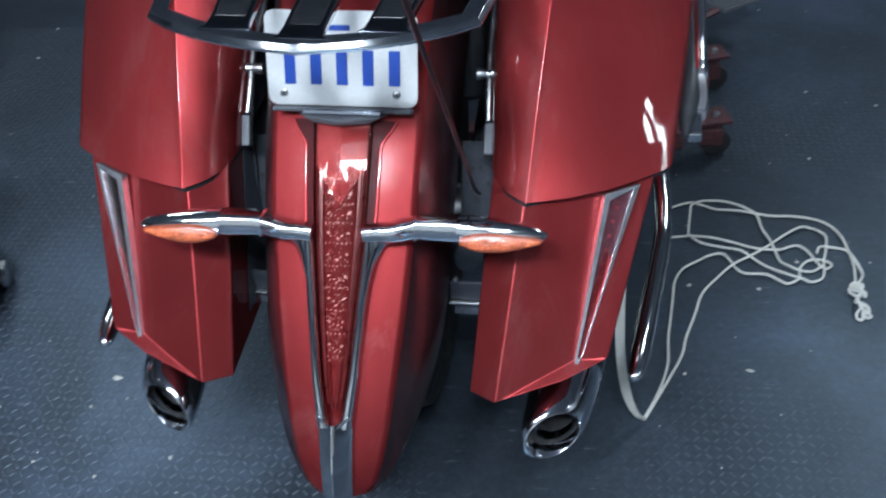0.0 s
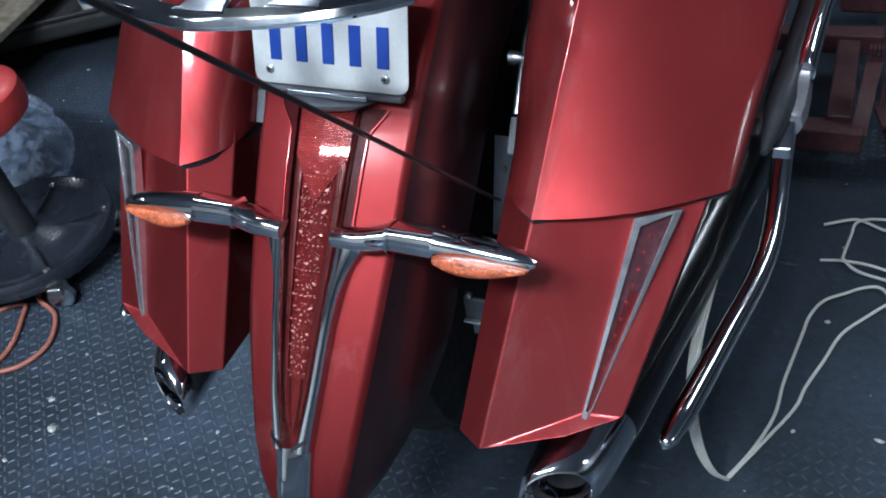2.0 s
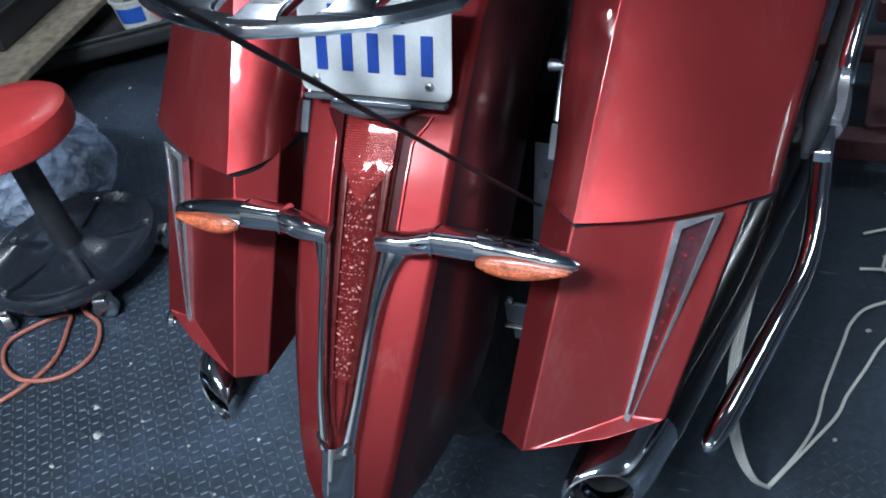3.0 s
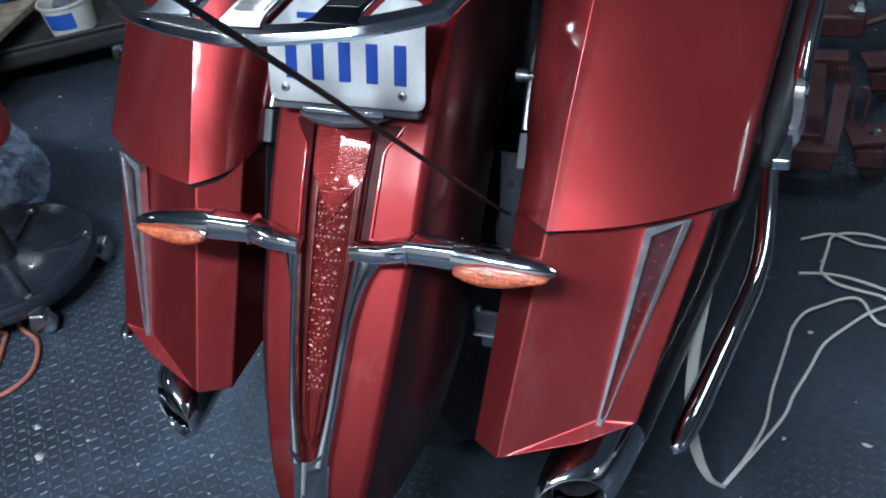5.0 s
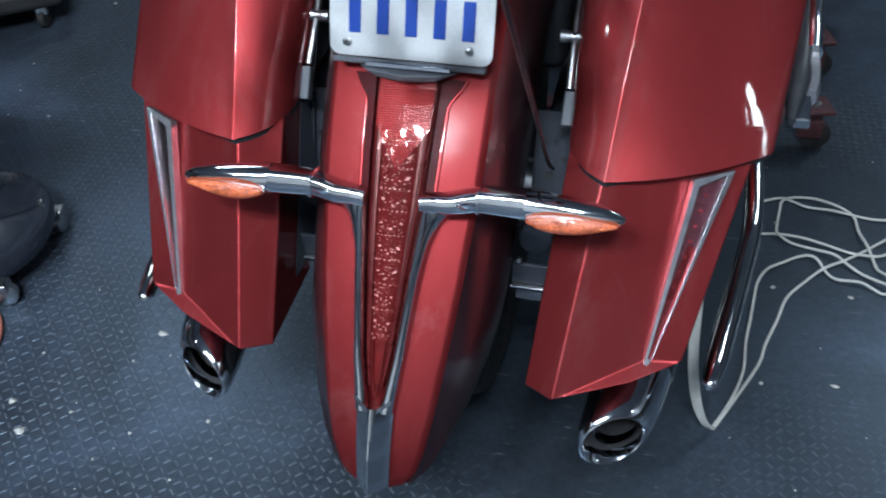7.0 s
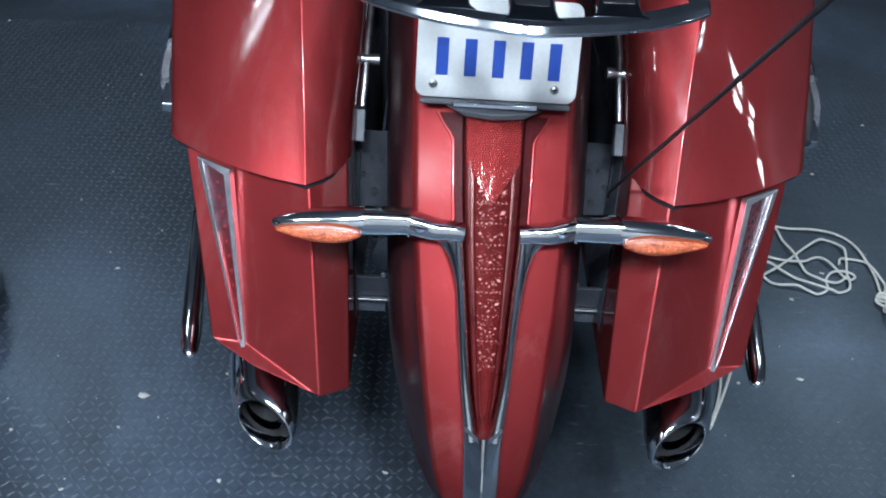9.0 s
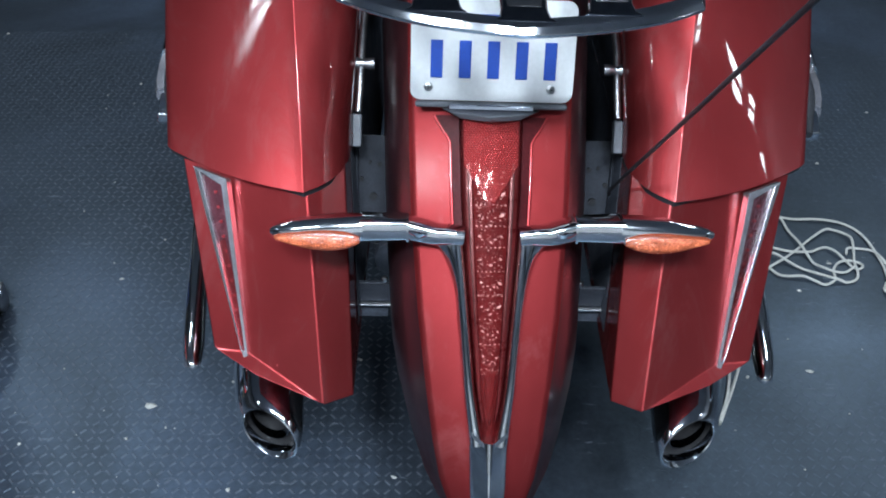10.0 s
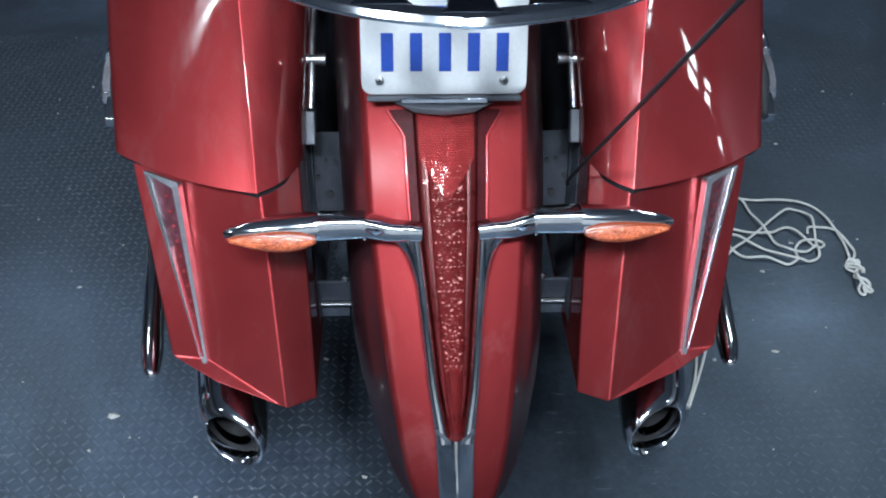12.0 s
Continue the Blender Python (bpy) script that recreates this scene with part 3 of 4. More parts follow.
# bowed ends of the tray, low in the lamp
loop = [on_tail(8.75 + 0.9 * t, sd * lamp_half(8.75 + 0.9 * t) * 0.42 * (1 - t ** 6), 0.0070) for sd, ts in ((-1, (0, 0.2, 0.4, 0.6, 0.8, 0.93, 1.0)), (1, (0.93, 0.8, 0.6, 0.4, 0.2, 0))) for t in ts]
part("tray_end", sweep(loop, 0.0011, 8), RED_DARK, tail_lamp, smooth=True)
for sd in (-1, 1):
    part("dark_edge", strip_on_tail(lambda k: sd * lamp_half(k) * 0.62, lambda k: sd * lamp_half(k) * 0.90, [5.7 + 0.2 * i for i in range(20)], 0.0066, 0.006), RED_SIDE, tail_lamp)
    part("slot", strip_on_tail(lambda k: sd * lamp_half(k) * 0.74, lambda k: sd * lamp_half(k) * 0.79, [5.85 + 0.1 * i for i in range(24)], 0.0072, 0.002), BLACK, tail_lamp)


def lens_ring(k):
    h = lamp_half(k)
    top = 0.0110 + 0.23 * h
    return [on_tail(k, u, w) for u, w in ((-h - 0.001, 0.001), (-h, 0.0085), (-h * 0.93, 0.0110), (-0.0006, top), (0.0006, top), (h * 0.93, 0.0110), (h, 0.0085), (h + 0.001, 0.001))]


part("lens", loft([lens_ring(k) for k in stations]), LENS_RED, tail_lamp, "clear red lens", smooth=True, weighted=True)

for sd in (-1, 1):
    part("lamp_lip", strip_on_tail(lambda k: sd * recess(k), lambda k: sd * (recess(k) + 0.003), [4.95 + 0.1 * i for i in range(24)], 0.0030, 0.008), RED, tail_lamp, smooth=True)

# chrome V round the lamp, running down to the tip of the fender
for side in (-1, 1):
    v = strip_on_tail(lambda k: side * (lamp_half(k) + 0.001), lambda k: side * trim_edge(k), [6.85 + 0.14 * i for i in range(23)], 0.007, 0.014, 0.0095)
    part("chrome_trim", v, CHROME, bike, smooth=True)
keel = []
for k in [9.84 + 0.155 * i for i in range(19)]:
    h = between(k, 10.0, 0.0220, 13.0, 0.0175)
    keel.append([on_tail(k, u, w) for u, w in ((-h, -0.008), (-h, 0.003), (-h * 0.95, 0.0065), (-h * 0.8, 0.0095), (-h * 0.5, 0.0138), (-h * 0.2, 0.0178), (-0.0008, 0.0202),
                                            (0.0008, 0.0202), (h * 0.2, 0.0178), (h * 0.5, 0.0138), (h * 0.8, 0.0095), (h * 0.95, 0.0065), (h, 0.003), (h, -0.008))])
part("chrome_keel", loft(keel), CHROME, bike, smooth=True)
chev = []
for u0 in (-0.0205, -0.010, 0.0, 0.010, 0.0205):
    k = TIP - 0.02 - abs(u0) * 13
    chev.append([on_tail(k + dk, u0, w) for dk, w in ((-0.05, 0.004), (-0.04, 0.0165), (0.04, 0.0175), (0.05, 0.004))])
part("chrome_chevron", loft(chev), CHROME, bike)

# turn signals on chrome arms
for s in (-1, 1):
    signal = part("turn_signal", sweep(glide([(s * 0.030, 0.010, 0.5665), (s * 0.046, 0.011, 0.5680), (s * 0.062, 0.013, 0.5675), (s * 0.078, 0.017, 0.5695), (s * 0.092, 0.0195, 0.5708)]),
                                       lambda f: 0.0105 + 0.0035 * min(1.0, 1.4 * f), 24, flat=0.82, square=0.56), CHROME, bike, "chrome signal arm with an amber lens", smooth=True)
    edge = glide([on_tail(8.5, s * (trim_edge(8.5) - 0.0015), 0), on_tail(7.8, s * (trim_edge(7.8) + 0.0005), 0.002), on_tail(7.3, s * (trim_edge(7.3) + 0.0055), 0.004),
                  on_tail(7.0, s * (trim_edge(7.0) + 0.0165), 0.006), Vector((s * 0.080, 0.009, 0.5600)), Vector((s * 0.094, 0.015, 0.5640))], 4)
    root = glide([on_tail(8.5, s * (lamp_half(8.5) + 0.006), 0), on_tail(7.8, s * (lamp_half(7.8) + 0.006), 0.002), on_tail(7.3, s * (lamp_half(7.3) + 0.006), 0.003),
                  on_tail(6.72, s * (lamp_half(6.8) + 0.008), 0.006), Vector((s * 0.070, 0.013, 0.5708)), Vector((s * 0.092, 0.018, 0.5705))], 4)
    lift = Vector((0, -0.76, 0.65))
    part("gusset", loft([[a - lift * 0.012, *[a.lerp(b, t) + lift * (0.0140 * math.sin(math.pi * (0.08 + 0.72 * t))) for t in (0.0, 0.08, 0.2, 0.4, 0.6, 0.8, 1.0)], b - lift * 0.012] for a, b in zip(edge, root)]),
         CHROME, signal, smooth=True)
    signal.matrix_basis = pose(0, 0.01, 0.565, 0, -1.2, 0) @ pose(0, -0.01, -0.565)
    part("collar", sweep([(s * (0.0895 + 0.0013 * i), 0.0195, 0.5708) for i in range(3)], 0.0166, 24, flat=0.86, square=0.5), CHROME, signal, smooth=True)
    part("stub", sweep([(s * (0.092 + 0.0124 * i), 0.0200, 0.5710) for i in range(5)], lambda f: 0.0146 + 0.0014 * f, 24, flat=0.86, square=0.48), CHROME, signal, smooth=True)
    part("housing", sweep([(s * (0.139 + 0.0084 * i), 0.0195 - 0.0004 * i, 0.5712 - 0.0003 * i) for i in range(13)],
                          lambda f: 0.0165 * math.sqrt(max(0.0, 1 - max(0.0, (f - 0.10) / 0.91) ** 2.4)) + 0.0006, 20, flat=0.88, square=0.82), CHROME, signal, smooth=True)

    def lens_row(f, swell, out=0.0):
        h = 0.0108 * math.sin(math.pi * (0.03 + 0.94 * f) ** 0.78) ** 0.80 + 0.0006
        c = Vector((s * (0.1420 + 0.0925 * (0.5 + (f - 0.5) * (0.86 + 0.14 * swell))), -0.0012 - out + 0.006 * f * f, 0.5684 - 0.001 * f))
        return [c + Vector((0, -0.0058 * math.cos(a) * swell * (h / 0.0108) + 0.42 * h * swell * math.sin(a), h * 0.92 * swell * math.sin(a))) for a in [2 * math.pi * q / 16 for q in range(16)]]
    amber = part("amber_lens", loft([lens_row(i / 18, 1.0) for i in range(19)]), AMBER_RIM, signal, "amber ribbed lens", smooth=True)
    part("lens_core", loft([lens_row(i / 18, 0.72, 0.0026) for i in range(19)]), AMBER, amber, smooth=True)
    part("lens_rim", loft([[p + Vector((0, 0.0030, 0.0004)) for p in lens_row(i / 18, 1.12)] for i in range(19)]), CHROME, signal, smooth=True)
    for i in range(13):
        row = lens_row(0.16 + 0.055 * i, 0.72, 0.0026)
        dot = bmesh.new()
        bmesh.ops.create_icosphere(dot, subdivisions=1, radius=(0.0010, 0.0018, 0.0013)[i % 3])
        bmesh.ops.translate(dot, vec=row[8] * 0.45 + row[9] * 0.55 if i % 2 else row[8] * 0.7 + row[7] * 0.3, verts=dot.verts)
        part("lens_bead", dot, AMBER_LIGHT, amber)

# number plate on its bracket
TILT_PLATE = 20
at_plate = pose(-0.004, 0.1140, 0.672, -TILT_PLATE, 0, 0)


def plate_outline(w, h, r, y):
    ring = []
    for cx, cz, a0 in ((w - r, r, -90), (w - r, h - r, 0), (-w + r, h - r, 90), (-w + r, r, 180)):
        ring += [(cx + r * math.cos(radians(a0 + a)), y, cz + r * math.sin(radians(a0 + a))) for a in (0, 22, 45, 67, 90)]
    return ring


def placed(bm, m):
    bmesh.ops.transform(bm, matrix=m, verts=bm.verts)
    return bm


plate = part("number_plate", placed(loft([plate_outline(0.0885, 0.108, 0.011, 0), plate_outline(0.0885, 0.108, 0.011, 0.0015)]), at_plate), WHITE_PLATE, bike, "white number plate with blue characters", bevel=0.0006)
for i in range(5):
    part("character", placed(box(-0.0605 + i * 0.0306, -0.0008, 0.0445, 0.0130, 0.0016, 0.040), at_plate), BLUE_INK, plate, bevel=0.0006)
part("slogan", placed(box(-0.02, -0.0004, 0.089, 0.062, 0.001, 0.006), at_plate), BLUE_INK, plate)
sticker = part("sticker", placed(box(0.042, -0.0004, 0.086, 0.026, 0.001, 0.017), at_plate), PAIL, plate, bevel=0.001)
part("mark", placed(lathe([(0.0042, 0.0), (0.0042, 0.0006)], 16, pose(0.0485, -0.0009, 0.089, 90, 0, 0)), at_plate), RED_DARK, sticker)
for x in (0.0335, 0.039):
    part("mark", placed(box(x, -0.0010, 0.086, 0.003, 0.0008, 0.009), at_plate), LABEL_GREEN, sticker)
for x in (-0.069, 0.064):
    screw = placed(lathe([(0.0048, 0), (0.0045, 0.002), (0.003, 0.003)], 14, pose(x, 0, 0.0145, 90, 0, 0)), at_plate)
    screw = part("screw", screw, STEEL, plate, smooth=True)
    part("slot", placed(box(x, -0.0032, 0.0145, 0.0012, 0.0005, 0.0055), at_plate), BLACK, screw)
    part("slot", placed(box(x, -0.0032, 0.0145, 0.0055, 0.0006, 0.0012), at_plate), BLACK, screw)
bracket = part("plate_bracket", placed(join(box(0, 0.006, 0.052, 0.166, 0.006, 0.105), box(0, 0.0, -0.004, 0.166, 0.012, 0.006)), at_plate), GREY_BLOCK, bike, "grey plastic plate bracket", bevel=0.002)
part("plate_lamp", placed(box(0, -0.004, -0.006, 0.094, 0.010, 0.007), at_plate), DARK_CHROME, bracket, bevel=0.002)
part("shade", placed(loft([[(-0.056, 0.0, -0.008), (-0.044, -0.016, -0.010), (0.0, -0.026, -0.012), (0.044, -0.016, -0.010), (0.056, 0.0, -0.008), (0.03, 0.02, -0.008), (-0.03, 0.02, -0.008)],
                           [(-0.038, 0.0, -0.016), (-0.032, -0.012, -0.018), (0.0, -0.021, -0.020), (0.032, -0.012, -0.018), (0.038, 0.0, -0.016), (0.03, 0.02, -0.016), (-0.03, 0.02, -0.016)]]), at_plate),
     GREY_BLOCK, bracket, bevel=0.002)

# saddlebags
LEVELS = [  # height, then inner, ridge and outer corners of the rear of the lid, then where its sides end ahead
    (0.566, (0.166, 0.121), (0.213, 0.081), (0.394, 0.166), 0.70), (0.580, (0.1655, 0.1368), (0.2142, 0.0927), (0.3962, 0.1827), 0.705),
    (0.596, (0.165, 0.1520), (0.2155, 0.1056), (0.3985, 0.2017), 0.71),
    (0.65, (0.163, 0.190), (0.2205, 0.147), (0.407, 0.266), 0.73), (0.75, (0.164, 0.281), (0.231, 0.229), (0.420, 0.392), 0.74),
    (0.80, (0.168, 0.340), (0.237, 0.278), (0.424, 0.456), 0.74), (0.835, (0.174, 0.412), (0.245, 0.342), (0.420, 0.52), 0.73),
    (0.855, (0.185, 0.488), (0.255, 0.428), (0.410, 0.58), 0.71), (0.862, (0.205, 0.560), (0.270, 0.520), (0.390, 0.62), 0.68)]


def fine_levels(levels, steps=4):
    """The levels with a smooth run of further ones between them."""
    flat = np.array([(z, *i, *r, *o, a) for z, i, r, o, a in levels])
    out = []
    for n in range(len(flat) - 1):
        z0, z1 = flat[n, 0], flat[n + 1, 0]
        m0 = (flat[n + 1] - flat[max(n - 1, 0)]) / (z1 - flat[max(n - 1, 0), 0])
        m1 = (flat[min(n + 2, len(flat) - 1)] - flat[n]) / (flat[min(n + 2, len(flat) - 1), 0] - z0)
        for q in range(steps):
            t = q / steps
            w = z1 - z0
            out.append((2 * t ** 3 - 3 * t * t + 1) * flat[n] + (t ** 3 - 2 * t * t + t) * w * m0 + (3 * t * t - 2 * t ** 3) * flat[n + 1] + (t ** 3 - t * t) * w * m1)
    out.append(flat[-1])
    return [(v[0], (v[1], v[2]), (v[3], v[4]), (v[5], v[6]), v[7]) for v in out]


def flip(points, s):
    return [(s * p[0], *p[1:]) for p in points]


for s in (-1, 1):
    b = [(0.171, 0.146, 0.580), (0.2135, 0.107, 0.585), (0.303, 0.147, 0.585), (0.377, 0.186, 0.585), (0.1535, -0.034, 0.354), (0.1865, -0.058, 0.3625), (0.2815, 0.000, 0.386),
         (0.268, -0.028, 0.376), (0.322, 0.002, 0.390), (0.166, 0.70, 0.585), (0.400, 0.70, 0.585), (0.156, 0.68, 0.36), (0.372, 0.68, 0.385)]
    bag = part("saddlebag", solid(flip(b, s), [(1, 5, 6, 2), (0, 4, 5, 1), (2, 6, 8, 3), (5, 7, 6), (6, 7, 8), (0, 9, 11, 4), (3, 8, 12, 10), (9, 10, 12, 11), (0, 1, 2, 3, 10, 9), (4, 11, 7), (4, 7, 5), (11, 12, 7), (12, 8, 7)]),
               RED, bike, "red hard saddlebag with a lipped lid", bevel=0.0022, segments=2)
    rings = []
    for z, i, r, o, ahead in fine_levels(LEVELS):
        ring = rounded(flip([(i[0], i[1] - 0.005), r, o, (o[0] + 0.006, ahead), (i[0], ahead)], s), z, ((0.055, 0.046), 0.0009, 0.022, 0.05, 0.05), steps=9, bulge={1: 0.011 * s})
        rings.append(eased(ring, 19, 45))
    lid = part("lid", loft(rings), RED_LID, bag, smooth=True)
    # Dark ring added below the lid, painted for the shadow line it casts.
    lid_shade = [rounded(flip([(i[0] + 0.002, i[1] - 0.001), (r[0], r[1] + 0.004), (o[0] - 0.003, o[1] + 0.003), (o[0], 0.69), (i[0] + 0.002, 0.69)], s), z, ((0.055, 0.046), 0.0009, 0.022, 0.05, 0.05), steps=9) for z, i, r, o, ahead in
            ((0.5570, *LEVELS[0][1:]), (0.569, *LEVELS[0][1:]))]
    part("lid_shade", loft(lid_shade), BLACK, bag)
    # Dark sheets added over bag and lid, painted for the shade in the gap.
    part("inner_shade", solid(flip([(0.1697, 0.20, 0.575), (0.1655, 0.69, 0.575), (0.1545, 0.66, 0.385), (0.1547, 0.06, 0.385), (0.1715, 0.20, 0.575), (0.1715, 0.69, 0.575), (0.1555, 0.66, 0.375), (0.1545, 0.06, 0.375)], s),
                              [(0, 1, 2, 3), (7, 6, 5, 4), (0, 4, 5, 1), (1, 5, 6, 2), (2, 6, 7, 3), (3, 7, 4, 0)]), FRAME, bag, "dark sheet over the inner side of the saddlebag, painted for its shade", bevel=0.001)
    part("inner_shade", solid(flip([(0.1615, 0.225, 0.578), (0.1615, 0.69, 0.578), (0.1615, 0.69, 0.79), (0.1615, 0.395, 0.79), (0.1660, 0.225, 0.578), (0.1660, 0.69, 0.578), (0.1660, 0.69, 0.79), (0.1660, 0.395, 0.79)], s),
                              [(0, 1, 2, 3), (7, 6, 5, 4), (0, 4, 5, 1), (1, 5, 6, 2), (2, 6, 7, 3), (3, 7, 4, 0)]), FRAME, lid, bevel=0.001)
    # slanted marker lens along the outer crease
    n = Vector((s * 0.28, -0.80, 0.52)).normalized()
    edge = [Vector((s * x, y, z)) for x, y, z in ((0.305, 0.117, 0.557), (0.3475, 0.1375, 0.560), (0.2880, 0.0055, 0.386), (0.2840, -0.0005, 0.379), (0.2790, 0.0005, 0.382))]
    axis = edge[3] - (edge[0] + edge[1]) / 2
    within = []
    for p in edge:
        t = (p - (edge[0] + edge[1]) / 2).dot(axis) / axis.length_squared
        c = (edge[0] + edge[1]) / 2 + axis * (0.03 + 0.93 * t)
        within.append(c + (p - ((edge[0] + edge[1]) / 2 + axis * t)) * 0.62)
    base = [p - n * 0.004 for p in edge]
    lip = [p + n * 0.0075 for p in edge]
    rim = [p + n * 0.0085 for p in within]
    deep = [p + n * 0.001 for p in within]
    marker = part("marker_lamp", loft([base, lip, rim, deep]), BEZEL, bag, "clear slanted marker lens in a polished bezel", bevel=0.001)
    part("lens", loft([[p + n * 0.004 for p in within], [p + n * 0.0065 for p in within]]), LENS_CLEAR, marker)
    part("backing", loft([[p - n * 0.002 for p in within], [p + n * 0.0015 for p in within]]), MARKER_BACK, marker)
    for q in range(9):
        t = 0.08 + 0.085 * q
        c = (within[0] + within[1]) / 2 * (1 - t) + within[3] * t + n * 0.002
        bead = bmesh.new()
        bmesh.ops.create_icosphere(bead, subdivisions=1, radius=0.0024)
        bmesh.ops.translate(bead, vec=c, verts=bead.verts)
        part("led_cell", bead, DOT_RED, marker, smooth=True)
    # polished strip and clamp on the outer side
    off = 0.008 if s > 0 else -0.004
    trim = part("side_trim", sweep(glide([(s * (0.424 + off), 0.332, 0.599), (s * (0.426 + off), 0.37, 0.609), (s * (0.432 + off), 0.46, 0.621), (s * (0.440 + off), 0.56, 0.632), (s * (0.445 + off), 0.67, 0.643)]),
                                   0.0125, 14, flat=1.5), CHROME, bag, "polished strip on the saddlebag", smooth=True)
    # Added dark strip: stands in for the lid's outer side lying in shade.
    part("side_shade", sweep(glide([(s * (0.402 + off), 0.225, 0.572), (s * (0.409 + off), 0.295, 0.588), (s * (0.416 + off), 0.37, 0.604), (s * (0.422 + off), 0.46, 0.615), (s * (0.428 + off), 0.56, 0.627), (s * (0.433 + off), 0.67, 0.637)]), lambda f: 0.0165 * min(1.0, 0.25 + 4.0 * f), 12, flat=1.2), BLACK, bag, "dark strip beside the lid, painted for its shaded side", smooth=True)
    part("clamp", loft([[(s * (0.422 + off + dx * w), y, z + dz * w) for dx, dz in ((-0.012, 0.010), (-0.002, 0.016), (0.009, 0.012), (0.013, 0.0), (0.008, -0.012), (-0.002, -0.016), (-0.012, -0.010))]
                        for y, z, w in ((0.275, 0.573, 0.85), (0.285, 0.578, 1.1), (0.308, 0.589, 1.15), (0.333, 0.599, 0.95), (0.343, 0.602, 0.85))]), BEZEL, trim, smooth=True)
    part("tongue", loft([[(s * (0.418 + off + dx), y, z + dz) for dx, dz in ((-0.010, 0.006), (0.008, 0.007), (0.010, -0.006), (-0.010, -0.007))] for y, z in ((0.280, 0.574), (0.265, 0.568), (0.246, 0.557))]),
         CHROME, trim, bevel=0.002)
    # guard tube beside the bag
    part("guard_tube", sweep(glide([(s * 0.3605, 0.020, 0.330), (s * 0.3635, 0.034, 0.332), (s * 0.374, 0.085, 0.330), (s * 0.396, 0.20, 0.324), (s * 0.418, 0.32, 0.318), (s * 0.424, 0.40, 0.327), (s * 0.420, 0.50, 0.356), (s * 0.415, 0.62, 0.40)]),
                             lambda f: 0.0142 * min(1.0, 0.08 + 0.95 * (f / 0.27) ** 0.6), 14), CHROME, bike, "polished tube with a pointed end", smooth=True)

    # exhaust: a slash-cut pipe under each bag
    def pipe_ring(y, r, slash):
        c = Vector((s * (0.262 + 0.16 * (y + 0.03)), y, 0.285 + 0.02 * (y + 0.03)))
        return [c + Vector((s * r * math.cos(a), slash * r * math.cos(a) + 0.35 * abs(slash) * r * math.sin(a), r * math.sin(a))) for a in [2 * math.pi * q / 28 for q in range(28)]]
    pipe = part("exhaust_pipe", loft([pipe_ring(y, r, k) for y, r, k in ((0.050, 0.0484, 0.27), (0.03, 0.0480, 0.32), (-0.010, 0.0462, 0.42), (-0.026, 0.0437, 0.45), (-0.035, 0.0405, 0.45), (-0.0405, 0.0375, 0.45),
                                                                        (-0.0415, 0.0355, 0.45), (-0.0400, 0.0340, 0.45), (-0.034, 0.0330, 0.45), (-0.024, 0.0325, 0.44))], cap=False), CHROME, bike, "chrome exhaust with a slash-cut end", smooth=True)
    part("muffler", loft([pipe_ring(0.62, 0.050, 0), pipe_ring(0.34, 0.052, 0), pipe_ring(0.16, 0.0505, 0.05), pipe_ring(0.056, 0.0498, 0.25), pipe_ring(0.048, 0.0482, 0.27)]), BLACK_GLOSS, pipe, "black enamelled silencer body", smooth=True)
    part("mouth", loft([pipe_ring(-0.024, 0.0325, 0.44), pipe_ring(-0.012, 0.0315, 0.43), pipe_ring(-0.010, 0.0262, 0.43), pipe_ring(0.0, 0.0255, 0.4), pipe_ring(0.06, 0.025, 0.2), pipe_ring(0.061, 0.0005, 0)], cap=False), SOOT, pipe, smooth=True)
    part("inner_ring", loft([pipe_ring(-0.010, 0.0275, 0.43), pipe_ring(-0.021, 0.0265, 0.43), pipe_ring(-0.022, 0.0250, 0.43), pipe_ring(-0.010, 0.0242, 0.42)], cap=False), DARK_CHROME, pipe, smooth=True)

    # bag bracket: rod, bolt and block beside the fender
    stay = part("bag_stay", sweep([(s * 0.157, 0.36, 0.70), (s * 0.157, 0.262, 0.660), (s * 0.158, 0.222, 0.618), (s * 0.159, 0.205, 0.600)], 0.0045, 12), STEEL, bike, "polished rod between bag and fender", smooth=True)
    part("bolt", sweep([(s * (0.141 + 0.0035 * q), 0.246, 0.644) for q in range(9)], lambda f: 0.0062 if 0.25 < f < 0.75 else 0.0075, 12), STEEL, stay, smooth=True)
    part("block", box(s * 0.160, 0.194, 0.580, 0.0115, 0.016, 0.040, pose(0, 0, 0, -35, 0, 0)), GREY_BLOCK, stay, bevel=0.002)
    hanger = part("bag_hanger", solid(flip([(0.122, 0.185, 0.44), (0.166, 0.185, 0.44), (0.166, 0.225, 0.555), (0.122, 0.225, 0.555), (0.122, 0.189, 0.436), (0.166, 0.189, 0.436), (0.166, 0.229, 0.551), (0.122, 0.229, 0.551)], s),
                                           [(0, 1, 2, 3), (4, 7, 6, 5), (0, 4, 5, 1), (1, 5, 6, 2), (2, 6, 7, 3), (3, 7, 4, 0)]), DIM_STEEL, bike, "dull grey bracket with bolt holes", bevel=0.001)
    slope = pose(0, 0, 0, -19, 0, 0)
    for x, z, r in ((0.135, 0.519, 0.003), (0.147, 0.521, 0.0022), (0.143, 0.478, 0.0052), (0.158, 0.50, 0.003)):
        part("bolt_hole", lathe([(r, -0.003), (r, 0.003)], 14, pose(s * x, 0.185 + (z - 0.44) * 0.348, z, 71, 0, 0)), SOOT, hanger)
    part("fold", box(s * 0.164, 0.205, 0.495, 0.004, 0.018, 0.11, slope), DIM_STEEL, hanger, bevel=0.001)
